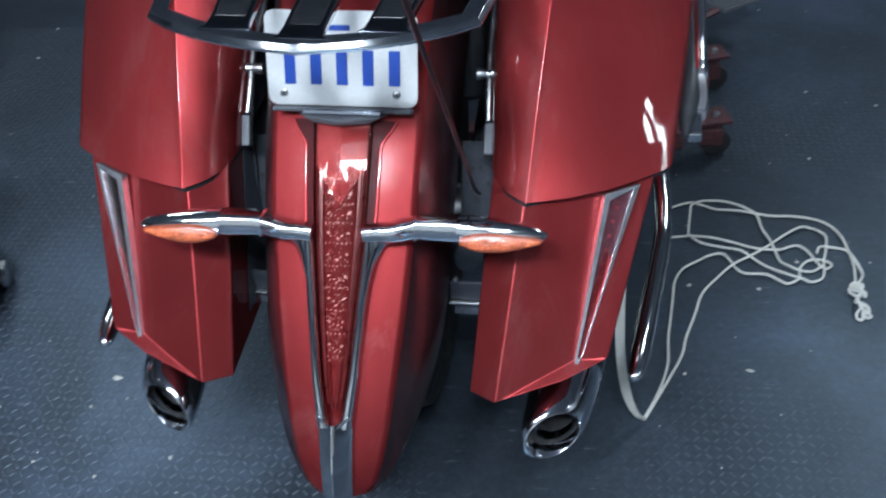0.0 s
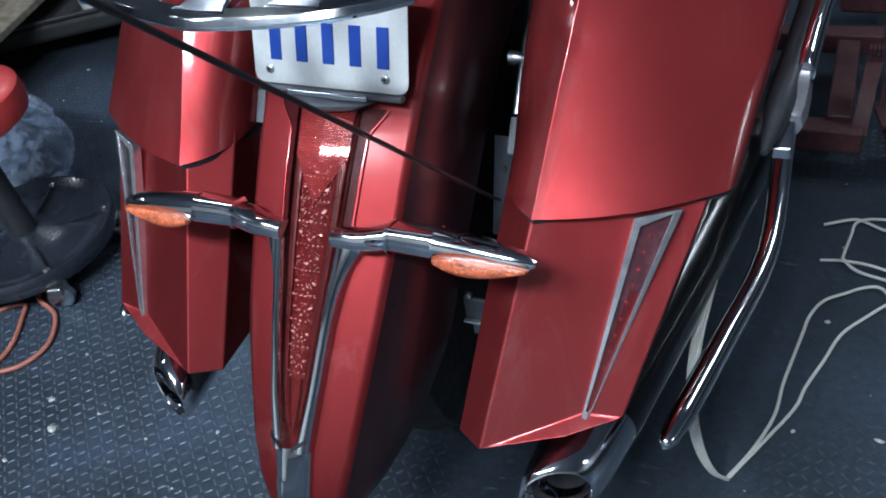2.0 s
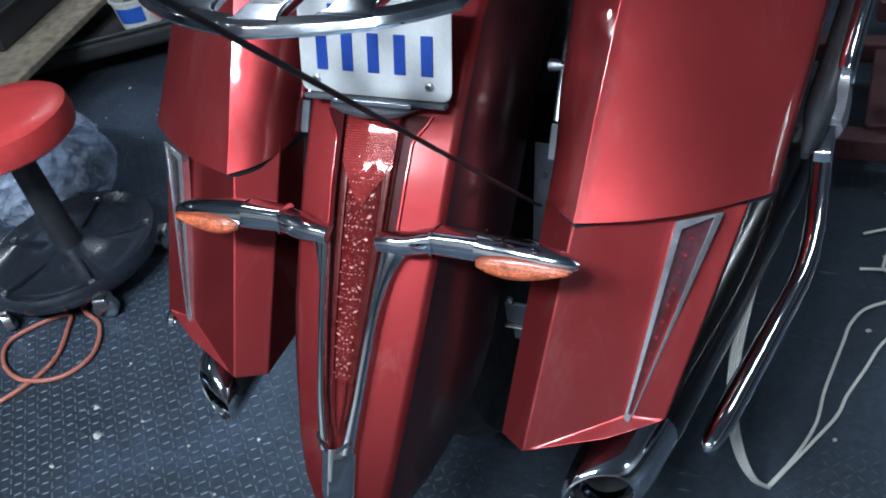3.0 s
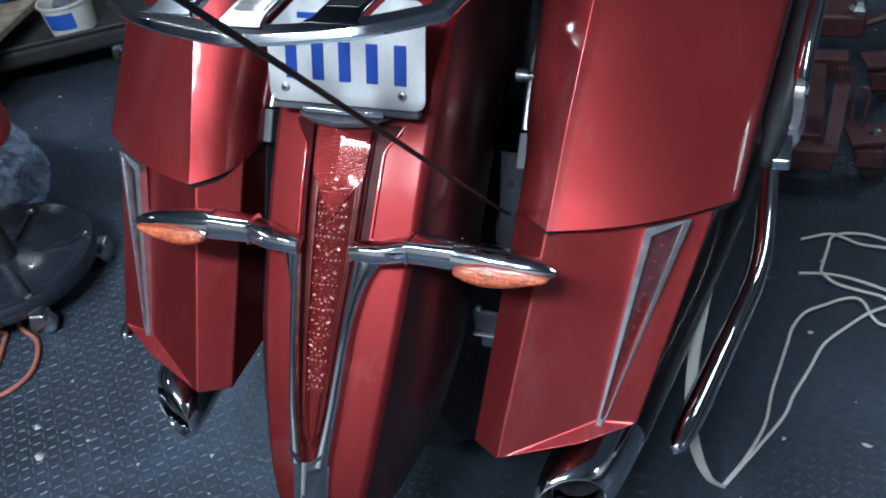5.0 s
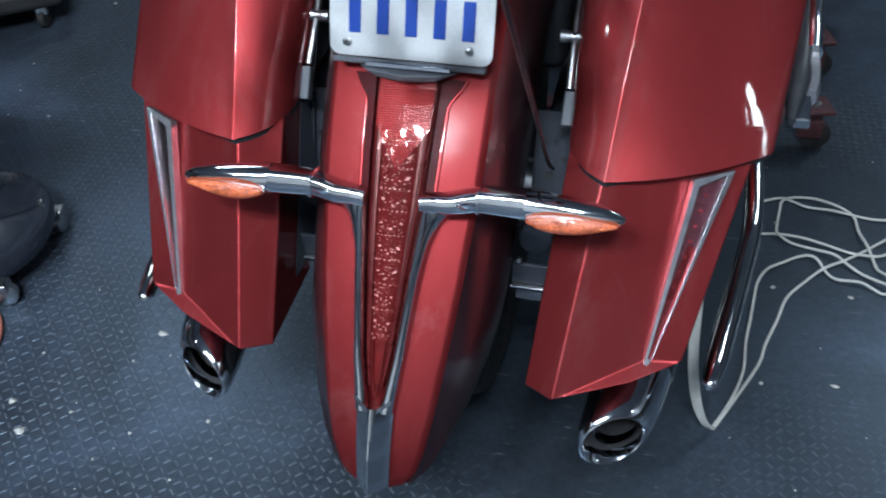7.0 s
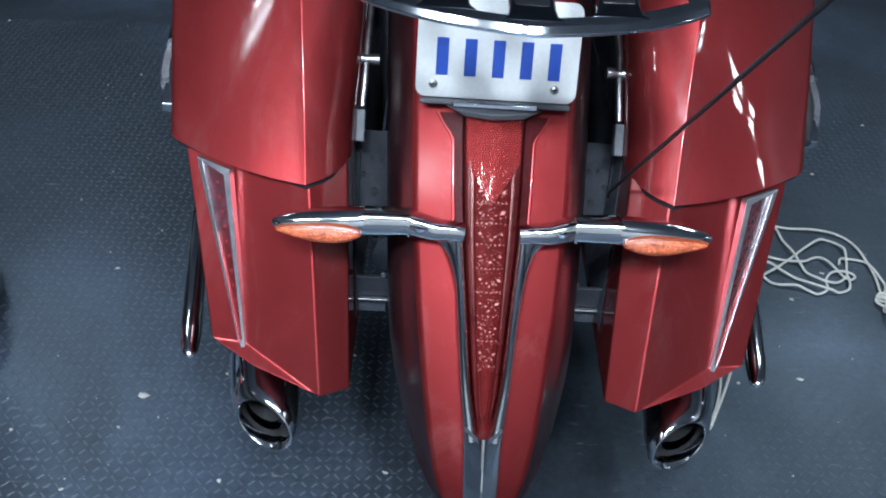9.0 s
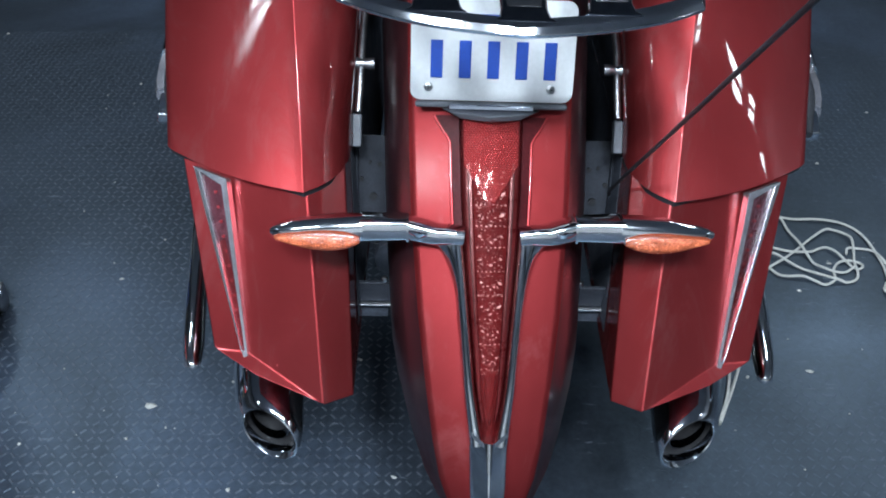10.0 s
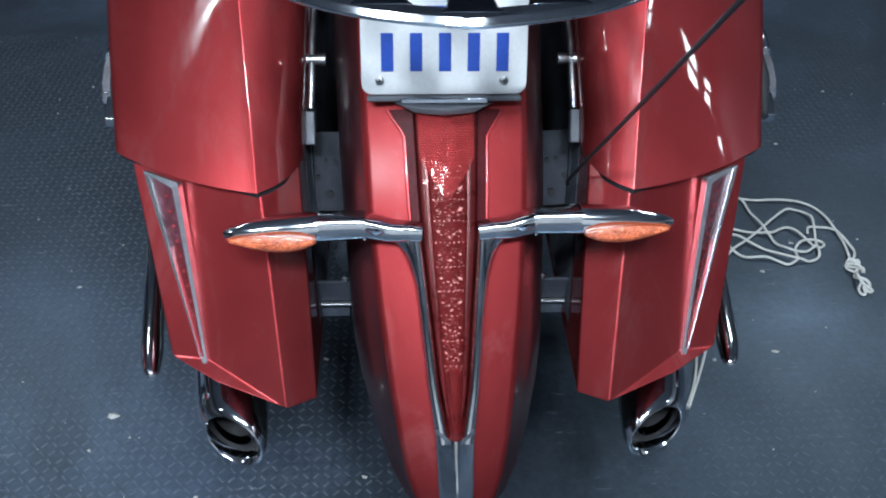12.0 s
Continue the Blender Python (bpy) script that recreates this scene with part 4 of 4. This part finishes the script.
    hook = part("lower_bracket", box(s * 0.143, 0.100, 0.400, 0.056, 0.005, 0.032), DIM_STEEL, bike, "dull steel bracket under the saddlebag", bevel=0.001)
    part("lip", box(s * 0.145, 0.094, 0.383, 0.062, 0.006, 0.003), STEEL, hook, bevel=0.0008)
    part("tab", box(s * 0.145, 0.103, 0.367, 0.050, 0.004, 0.026), FRAME, hook, bevel=0.001)
    part("bolt", lathe([(0.0042, 0.0), (0.004, 0.004), (0.002, 0.005)], 10, pose(s * 0.123, 0.098, 0.424, 90, 0, 0)), STEEL, hook, smooth=True)
    part("swing_arm", sweep([(s * 0.125, 0.24, 0.335), (s * 0.127, 0.40, 0.345), (s * 0.13, 0.70, 0.37)], 0.024, 10, flat=1.4), FRAME, bike, bevel=0.003)
part("axle_plate", box(0, 0.262, 0.352, 0.30, 0.030, 0.012), DIM_STEEL, bike, bevel=0.002)
part("under_seat", box(0, 0.52, 0.60, 0.28, 0.30, 0.16), BLACK, bike, bevel=0.02)

# luggage rack over the plate: a cast plate with openings and a thick pointed rim
rack_z = 0.838


def rack_edge(a):
    """The rim's rear edge: two nearly straight arms that meet in a blunt point."""
    return Vector((0.008 + a * 0.158, -0.061 + 0.026 * abs(a) + 0.035 * abs(a) ** 3, rack_z))


line = [Vector((-0.165, 0.16, rack_z + 0.008)), Vector((-0.158, 0.05, rack_z + 0.003))] + [rack_edge(-1 + i / 8) for i in range(17)] + \
    [Vector((0.176, 0.05, rack_z + 0.003)), Vector((0.184, 0.16, rack_z + 0.008))]
rings = []
for i, p in enumerate(line):
    d = (line[min(i + 1, len(line) - 1)] - line[max(i - 1, 0)]).normalized()
    out = Vector((d.y, -d.x, 0))
    rings.append([p + out * u + Vector((0, 0, w)) for u, w in ((-0.017, 0.0040), (0.0, 0.0042), (0.0042, -0.0016), (0.003, -0.005), (-0.003, -0.0065), (-0.017, -0.0035))])
rack = part("luggage_rack", loft(rings), CHROME, bike, "chrome luggage rack with broad dark slats", bevel=0.0009)
for x0, x1, w0, w1 in ((-0.066, -0.085, 0.020, 0.024), (0.009, 0.011, 0.020, 0.024), (0.085, 0.108, 0.019, 0.024)):
    y0 = rack_edge((x0 - 0.008) / 0.158).y + 0.010
    flare = [(x0 - w0 - 0.008, y0, 0), (x0 - w0 - 0.002, y0 + 0.010, 0), (x0 - w0, y0 + 0.022, 0.001), (x1 - w1, 0.20, 0.009), (x1 + w1, 0.20, 0.009), (x0 + w0, y0 + 0.022, 0.001), (x0 + w0 + 0.002, y0 + 0.010, 0), (x0 + w0 + 0.008, y0, 0)]
    slat = part("slat", loft([[(x, y, rack_z + 0.0052 + z) for x, y, z in flare], [(x, y, rack_z - 0.005 + z) for x, y, z in flare]]), SMOKED, rack, bevel=0.003, segments=3)
    inlay = [(x0 + (x - x0) * 0.74, y, z) if y < 0.1 else (x1 + (x - x1) * 0.80, 0.19, z) for x, y, z in flare[2:6]]
    part("inlay", loft([[(x, y + 0.002, rack_z + 0.0064 + z) for x, y, z in inlay], [(x, y + 0.002, rack_z + z) for x, y, z in inlay]]), BLACK_GLOSS, slat, "dark polished panel", bevel=0.001)
part("rack_base", box(-0.005, 0.24, rack_z + 0.010, 0.33, 0.10, 0.016), BLACK_GLOSS, rack, bevel=0.005)
for x in (-0.07, 0.06):
    part("rack_post", box(x, 0.26, 0.80, 0.02, 0.04, 0.08), BLACK_GLOSS, rack, bevel=0.004)

# ---- things round it ----
cable = tagged(part("hanging_cable", sweep(glide([(0.155, 0.150, 0.52), (0.152, 0.118, 0.555), (0.160, -0.06, 0.745), (0.170, -0.299, 1.0), (0.179, -0.49, 1.2), (0.205, -1.05, 1.8), (0.24, -1.95, 2.80)], 6), 0.0021, 10), BLACK,
                    smooth=True), "black electric cable hanging slantwise from the ceiling to the motorcycle", "cable")

# loose rope: strands on the mat, a knotted end, and a bundle that hangs from the machine
STRAND_A = [(0.405, 0.211), (0.432, 0.267), (0.454, 0.338)] + [(0.459, 0.401), (0.468, 0.458), (0.477, 0.518), (0.483, 0.555), (0.501, 0.591), (0.535, 0.619), (0.556, 0.637), (0.578, 0.642), (0.592, 0.631), (0.605, 0.602), (0.621, 0.585), (0.658, 0.582), (0.677, 0.573), (0.695, 0.56), (0.712, 0.565), (0.722, 0.578), (0.727, 0.604), (0.743, 0.624), (0.763, 0.63), (0.783, 0.629), (0.789, 0.616), (0.778, 0.603), (0.769, 0.612), (0.762, 0.628), (0.749, 0.657), (0.735, 0.673), (0.718, 0.671), (0.701, 0.659), (0.678, 0.658), (0.649, 0.665), (0.608, 0.679), (0.566, 0.691), (0.525, 0.698), (0.487, 0.692)]
STRAND_B = [(0.409, 0.214), (0.446, 0.286), (0.48, 0.36)] + [(0.491, 0.403), (0.512, 0.46), (0.532, 0.523), (0.566, 0.571), (0.601, 0.608), (0.637, 0.636), (0.68, 0.675), (0.715, 0.704), (0.75, 0.73), (0.772, 0.732), (0.788, 0.717), (0.794, 0.696), (0.786, 0.658), (0.776, 0.625), (0.77, 0.593), (0.762, 0.574), (0.742, 0.567), (0.725, 0.571), (0.695, 0.586), (0.666, 0.608), (0.644, 0.626), (0.621, 0.649), (0.585, 0.664), (0.547, 0.675), (0.525, 0.693), (0.523, 0.711), (0.532, 0.77), (0.537, 0.796), (0.557, 0.812), (0.585, 0.821), (0.607, 0.814), (0.641, 0.796), (0.669, 0.774), (0.673, 0.727), (0.682, 0.685), (0.689, 0.651), (0.694, 0.625), (0.707, 0.606), (0.726, 0.596), (0.75, 0.598), (0.771, 0.612)]
STRAND_C = [(0.486, 0.787), (0.533, 0.809), (0.558, 0.805), (0.586, 0.79), (0.63, 0.784), (0.665, 0.778), (0.7, 0.771), (0.743, 0.768), (0.786, 0.759), (0.814, 0.739), (0.826, 0.704), (0.829, 0.67), (0.832, 0.637), (0.83, 0.608), (0.823, 0.57), (0.824, 0.558)]
STRAND_D = [(0.768, 0.651), (0.776, 0.668), (0.798, 0.672), (0.825, 0.663), (0.833, 0.64), (0.84, 0.612), (0.842, 0.593), (0.834, 0.574), (0.825, 0.561)]


def strand(points, lift):
    return sweep(glide([(x, y, 0.0032 + lift * (0.5 + 0.5 * math.sin(1.9 * i + 60 * lift))) for i, (x, y) in enumerate(points)], 4), 0.0026, 8)


rope = tagged(part("rope", join(strand(STRAND_A, 0.004), strand(STRAND_B, 0.006), strand(STRAND_C, 0.003), strand(STRAND_D, 0.005)), ROPE, smooth=True), "off-white cotton rope lying loose on the rubber mat", "rope")
for q in range(4):
    off = 0.0034 * (q - 1.5)
    part("hanging_strand", sweep(glide([(0.358 + off, 0.32, 0.285), (0.353 + off, 0.24, 0.235), (0.357 + off, 0.20, 0.165), (0.370 + off, 0.19, 0.095), (0.388 + 0.7 * off, 0.195, 0.04), (0.406 + 0.3 * off, 0.211, 0.005)], 6), 0.0024, 8), ROPE, rope, smooth=True)
knot = [(0.819 + 0.009 * math.cos(a), 0.520 + 0.034 * math.sin(a * 0.37), 0.011 + 0.007 * math.sin(a * 1.3)) for a in [k * 0.7 for k in range(38)]]
part("knot", sweep(glide(knot, 3), 0.0030, 8), ROPE, rope, smooth=True)
for loop in ([(0.815, 0.525, 0.008), (0.806, 0.538, 0.006), (0.807, 0.549, 0.005)],
             [(0.816, 0.495, 0.008), (0.806, 0.482, 0.005), (0.805, 0.469, 0.004), (0.813, 0.467, 0.004), (0.817, 0.484, 0.006), (0.826, 0.486, 0.004), (0.830, 0.476, 0.004), (0.822, 0.472, 0.004), (0.817, 0.487, 0.006)]):
    part("loop", sweep(glide(loop, 4), 0.0027, 8), ROPE, rope, smooth=True)

# rolling stool with a round tray base
stool = thing("stool", pose(-1.045, 0.370, 0, 0, 0, 20), "round red vinyl stool on a black plastic tray base with castors", "stool")
base = part("tray", lathe([(0.0, 0.092), (0.04, 0.090), (0.075, 0.076), (0.13, 0.070), (0.168, 0.076), (0.180, 0.088), (0.186, 0.090), (0.190, 0.084), (0.190, 0.066), (0.182, 0.050), (0.0, 0.050)], 48), STOOL_BLACK, stool, smooth=True)
for k in range(5):
    a = 2 * math.pi * k / 5 + 0.35
    part("rib", box(0.11 * math.cos(a), 0.11 * math.sin(a), 0.079, 0.15, 0.006, 0.008, pose(0, 0, 0, 0, 0, math.degrees(a))), STOOL_BLACK, base)
    part("screw", lathe([(0.008, 0.078), (0.007, 0.084), (0.003, 0.086)], 12, pose(0.166 * math.cos(a), 0.166 * math.sin(a), 0)), STEEL, base, smooth=True)
    caster = part("castor", lathe([(0.020, -0.012), (0.0255, -0.008), (0.0255, 0.008), (0.020, 0.012)], 18, pose(0.186 * math.cos(a), 0.186 * math.sin(a), 0.0255, 90, 0, math.degrees(a) + 60)), STEEL, stool, smooth=True)
    part("fork", box(0.186 * math.cos(a), 0.186 * math.sin(a), 0.046, 0.034, 0.034, 0.020), STEEL, caster, bevel=0.006)
part("post", sweep([(0, 0, 0.075), (0, 0, 0.20), (0, 0, 0.36)], lambda f: 0.030 - 0.005 * f, 20), BLACK, stool, smooth=True)
part("cushion", lathe([(0.0, 0.345), (0.122, 0.345), (0.137, 0.355), (0.142, 0.377), (0.137, 0.405), (0.124, 0.414), (0.085, 0.418), (0.0, 0.420)], 48), SEAT_RED, stool, "padded red seat", smooth=True)

cord = tagged(part("extension_cord", sweep(glide([(-0.965, 0.30, 0.02), (-0.955, 0.265, 0.008), (-0.885, 0.235, 0.006), (-0.842, 0.165, 0.006), (-0.865, 0.10, 0.006), (-0.935, 0.068, 0.012), (-1.02, 0.095, 0.006), (-1.06, 0.15, 0.006), (-1.02, 0.22, 0.006), (-0.98, 0.245, 0.006),
                                                  (-0.955, 0.215, 0.006), (-0.915, 0.13, 0.006), (-0.935, 0.04, 0.006), (-1.0, -0.06, 0.006), (-1.1, -0.16, 0.006)], 6), 0.0048, 10), CORD, smooth=True),
              "orange extension cord looped on the mat beside the stool", "cord")

# clear plastic bag behind the stool
sack = bmesh.new()
bmesh.ops.create_icosphere(sack, subdivisions=5, radius=1.0)
for v in sack.verts:
    fold = abs(noise.noise(v.co * 2.6 + Vector((3, 1, 7)))) + 0.2 * abs(noise.noise(v.co * 6.5))
    d = 1.10 - 0.30 * fold
    v.co = Vector((v.co.x * 0.18 * d, v.co.y * 0.16 * d, max(0.004, 0.09 + v.co.z * 0.14 * d)))
sack_thing = thing("plastic_bag", pose(-1.36, 0.60, 0), "creased clear plastic bag lying by the stool", "plastic bag")
part("film", sack, FILM, sack_thing, smooth=True)
lump = bmesh.new()
bmesh.ops.create_icosphere(lump, subdivisions=4, radius=1.0)
for v in lump.verts:
    d = 1 - 0.4 * abs(noise.noise(v.co * 3.1))
    v.co = Vector((v.co.x * 0.11 * d, v.co.y * 0.10 * d, max(0.006, 0.06 + v.co.z * 0.07 * d)))
part("parcel", lump, PARCEL, sack_thing, smooth=True)

# low wheeled platform with a pail, and a board beside it
turn_cart = pose(-1.85, 1.31, 0, 0, 0, 33)
cart = thing("platform_cart", turn_cart, "low black platform cart on castors", "cart")
part("deck", box(0, 0, 0.10, 0.80, 0.50, 0.06), RUBBER, cart, bevel=0.02, segments=3)
part("lip", join(box(0, -0.244, 0.134, 0.78, 0.012, 0.012), box(0.394, 0, 0.134, 0.012, 0.48, 0.012)), BLACK, cart, bevel=0.003)
for x, y in ((0.33, -0.20), (0.33, 0.20), (-0.33, -0.20), (-0.33, 0.20)):
    c = part("castor", lathe([(0.020, -0.011), (0.028, -0.008), (0.028, 0.008), (0.020, 0.011)], 20, pose(x, y, 0.028, 90, 0, 70)), RUBBER, cart, smooth=True)
    part("fork", box(x, y, 0.056, 0.036, 0.030, 0.034), STEEL, c, bevel=0.006)
pail = thing("pail", pose(-1.56, 1.29, 0.13), "white plastic pail with a blue label, holding grey rags", "pail")
part("body", lathe([(0.0, 0.0), (0.066, 0.0), (0.074, 0.085), (0.079, 0.085), (0.079, 0.092), (0.073, 0.092), (0.070, 0.085), (0.066, 0.045), (0.0, 0.045)], 36), PAIL, pail, smooth=True)
band = bmesh.new()
rows = [[band.verts.new((r * math.cos(a), r * math.sin(a), h)) for a in [radians(-110 + 6 * q) for q in range(13)]] for r, h in ((0.0690, 0.022), (0.0738, 0.070))]
for q in range(12):
    band.faces.new((rows[0][q], rows[0][q + 1], rows[1][q + 1], rows[1][q]))
part("label", band, LABEL_BLUE, pail, smooth=True)
for x, y, z, r in ((-0.02, 0.01, 0.062, 0.035), (0.03, -0.015, 0.067, 0.03), (0.01, 0.035, 0.07, 0.025)):
    rag = bmesh.new()
    bmesh.ops.create_icosphere(rag, subdivisions=3, radius=r)
    for v in rag.verts:
        v.co = v.co * (1 - 0.5 * abs(noise.noise(v.co * 60))) + Vector((x, y, z))
    part("rag", rag, GREY_BLOCK, pail, smooth=True)
bench = thing("low_bench", pose(-1.625, 1.0, 0, 0, 0, 13.5), "low worn wooden bench with a stained pale top", "bench")
part("top", box(-0.26, 0.02, 0.19, 0.52, 0.84, 0.022), BOARD, bench, bevel=0.004)
for x, y in ((-0.05, -0.36), (-0.47, -0.36), (-0.47, 0.40)):
    part("leg", box(x, y, 0.09, 0.035, 0.035, 0.18), BOARD, bench, bevel=0.003)
tagged(part("storage_bin", join(box(-1.96, 1.10, 0.30, 0.34, 0.42, 0.012, pose(0, 0, 0, 0, 0, 13.5)), box(-1.96, 1.10, 0.25, 0.30, 0.38, 0.095, pose(0, 0, 0, 0, 0, 13.5))), BLACK, bevel=0.008),
                   "black plastic storage bin on the low bench", "bin")
cloth = bmesh.new()
bmesh.ops.create_icosphere(cloth, subdivisions=3, radius=0.06)
for v in cloth.verts:
    v.co = Vector((v.co.x * 1.1, v.co.y * 0.9, v.co.z * 0.5)) * (1 - 0.4 * abs(noise.noise(v.co * 25))) + Vector((-1.80, 1.33, 0.222))
tagged(part("blue_cloth", cloth, LABEL_BLUE, smooth=True), "crumpled dark blue cloth on the low bench", "cloth")

# red motorcycle jack ahead of the bags
jack = thing("motorcycle_jack", pose(0, 0, 0), "red enamelled motorcycle lift on castors under the machine", "jack")
part("cross_tube", box(0.22, 0.985, 0.062, 0.62, 0.048, 0.048), JACK_RED, jack, bevel=0.005)
part("cross_tube", box(0.22, 1.31, 0.085, 0.66, 0.045, 0.045), JACK_RED, jack, bevel=0.005)
part("side_tube", box(0.485, 1.15, 0.075, 0.045, 0.30, 0.045), JACK_RED, jack, bevel=0.005)
for x, y, z in ((0.589, 1.007, 0.10), (0.618, 1.305, 0.10)):
    p = part("castor_plate", box(x, y, z, 0.080, 0.066, 0.009, pose(0, 0, 0, 0, 0, 14)), JACK_RED, jack, bevel=0.002)
    part("bolt", lathe([(0.010, 0.0), (0.009, 0.007), (0.004, 0.009)], 6, pose(x + 0.010, y, z + 0.0045)), STEEL, p)
    part("fork", join(box(x - 0.002, y + 0.004, z - 0.022, 0.048, 0.044, 0.035), box(x + 0.006, y + 0.016, z - 0.045, 0.050, 0.010, 0.045), box(x + 0.006, y - 0.014, z - 0.045, 0.050, 0.010, 0.045)), JACK_RED, p, bevel=0.005)
    part("wheel", lathe([(0.024, -0.011), (0.032, -0.008), (0.032, 0.008), (0.024, 0.011)], 20, pose(x + 0.020, y + 0.002, 0.032, 90, 0, 14)), RUBBER, p, smooth=True)
arch = part("lift_arm", loft([[(x - 0.014, y, z), (x + 0.014, y, z), (x + 0.014, y - 0.008, z - 0.004), (x - 0.014, y - 0.008, z - 0.004)] for x, y, z in
                              [(0.522, 0.985, 0.075), (0.524, 1.00, 0.11), (0.527, 1.03, 0.145), (0.530, 1.06, 0.165), (0.533, 1.09, 0.175)]]), JACK_RED, jack, "dusty flat lift arm", bevel=0.002)
for q in range(5):
    part("tooth", box(0.522 + 0.007 * q, 1.092, 0.186, 0.004, 0.020, 0.016), JACK_RED, arch)
part("handle", sweep(glide([(0.552, 1.03, 0.10), (0.556, 1.045, 0.165), (0.566, 1.055, 0.175), (0.578, 1.05, 0.165), (0.576, 1.03, 0.105)], 5), 0.004, 8), JACK_RED, jack, smooth=True)
part("body", box(0.520, 1.52, 0.105, 0.13, 0.16, 0.06), JACK_RED, jack, bevel=0.012)
part("pedal_arm", sweep(glide([(0.54, 1.45, 0.10), (0.60, 1.48, 0.105), (0.66, 1.52, 0.115)], 4), 0.016, 8, flat=0.6), JACK_RED, jack, smooth=True)
part("valve", lathe([(0.022, 0.0), (0.024, 0.012), (0.016, 0.02), (0.012, 0.03)], 6, pose(0.565, 1.455, 0.135)), STEEL, jack)
pedal = part("pedal", box(0.70, 1.565, 0.12, 0.13, 0.085, 0.012, pose(0, 0, 0, 0, 0, 38)), GREY_BLOCK, jack, "ribbed grey foot pedal", bevel=0.002)
for q in range(8):
    part("rib", placed(box(0, -0.036 + 0.0103 * q, 0.008, 0.126, 0.005, 0.005), pose(0.70, 1.565, 0.12, 0, 0, 38)), GREY_BLOCK, pedal)

# bits of grit and flakes on the mat
grit = bmesh.new()
rng = random.Random(11)
spots = [(-0.387, 0.082, 0.007), (0.594, 0.333, 0.008), (0.482, 0.32, 0.006), (-0.689, 0.007, 0.012), (-0.553, 0.249, 0.011), (0.642, 0.545, 0.006), (-0.74, 0.06, 0.009), (-0.50, 0.35, 0.008)]
spots += [(rng.uniform(-1.6, 1.2), rng.uniform(-0.1, 1.8), rng.choice((0.0018, 0.0025, 0.004, 0.006))) for _ in range(150)]
spots += [(rng.gauss(-0.55, 0.13), rng.gauss(0.12, 0.16), rng.choice((0.0015, 0.002, 0.003, 0.0045))) for _ in range(14)]
for x, y, r in spots:
    ring = [(x + r * rng.uniform(0.4, 1.2) * math.cos(a), y + r * rng.uniform(0.3, 1.0) * math.sin(a)) for a in (0, 1.2, 2.3, 3.4, 4.5, 5.4)]
    low = [grit.verts.new((px, py, 0.0012)) for px, py in ring]
    peak = grit.verts.new((x, y, 0.003 + r * 0.35))
    for i in range(6):
        grit.faces.new((low[i], low[(i + 1) % 6], peak))
tagged(part("floor_debris", grit, FLAKE), "pale flakes and grit scattered on the rubber mat", "debris", kind="stuff")
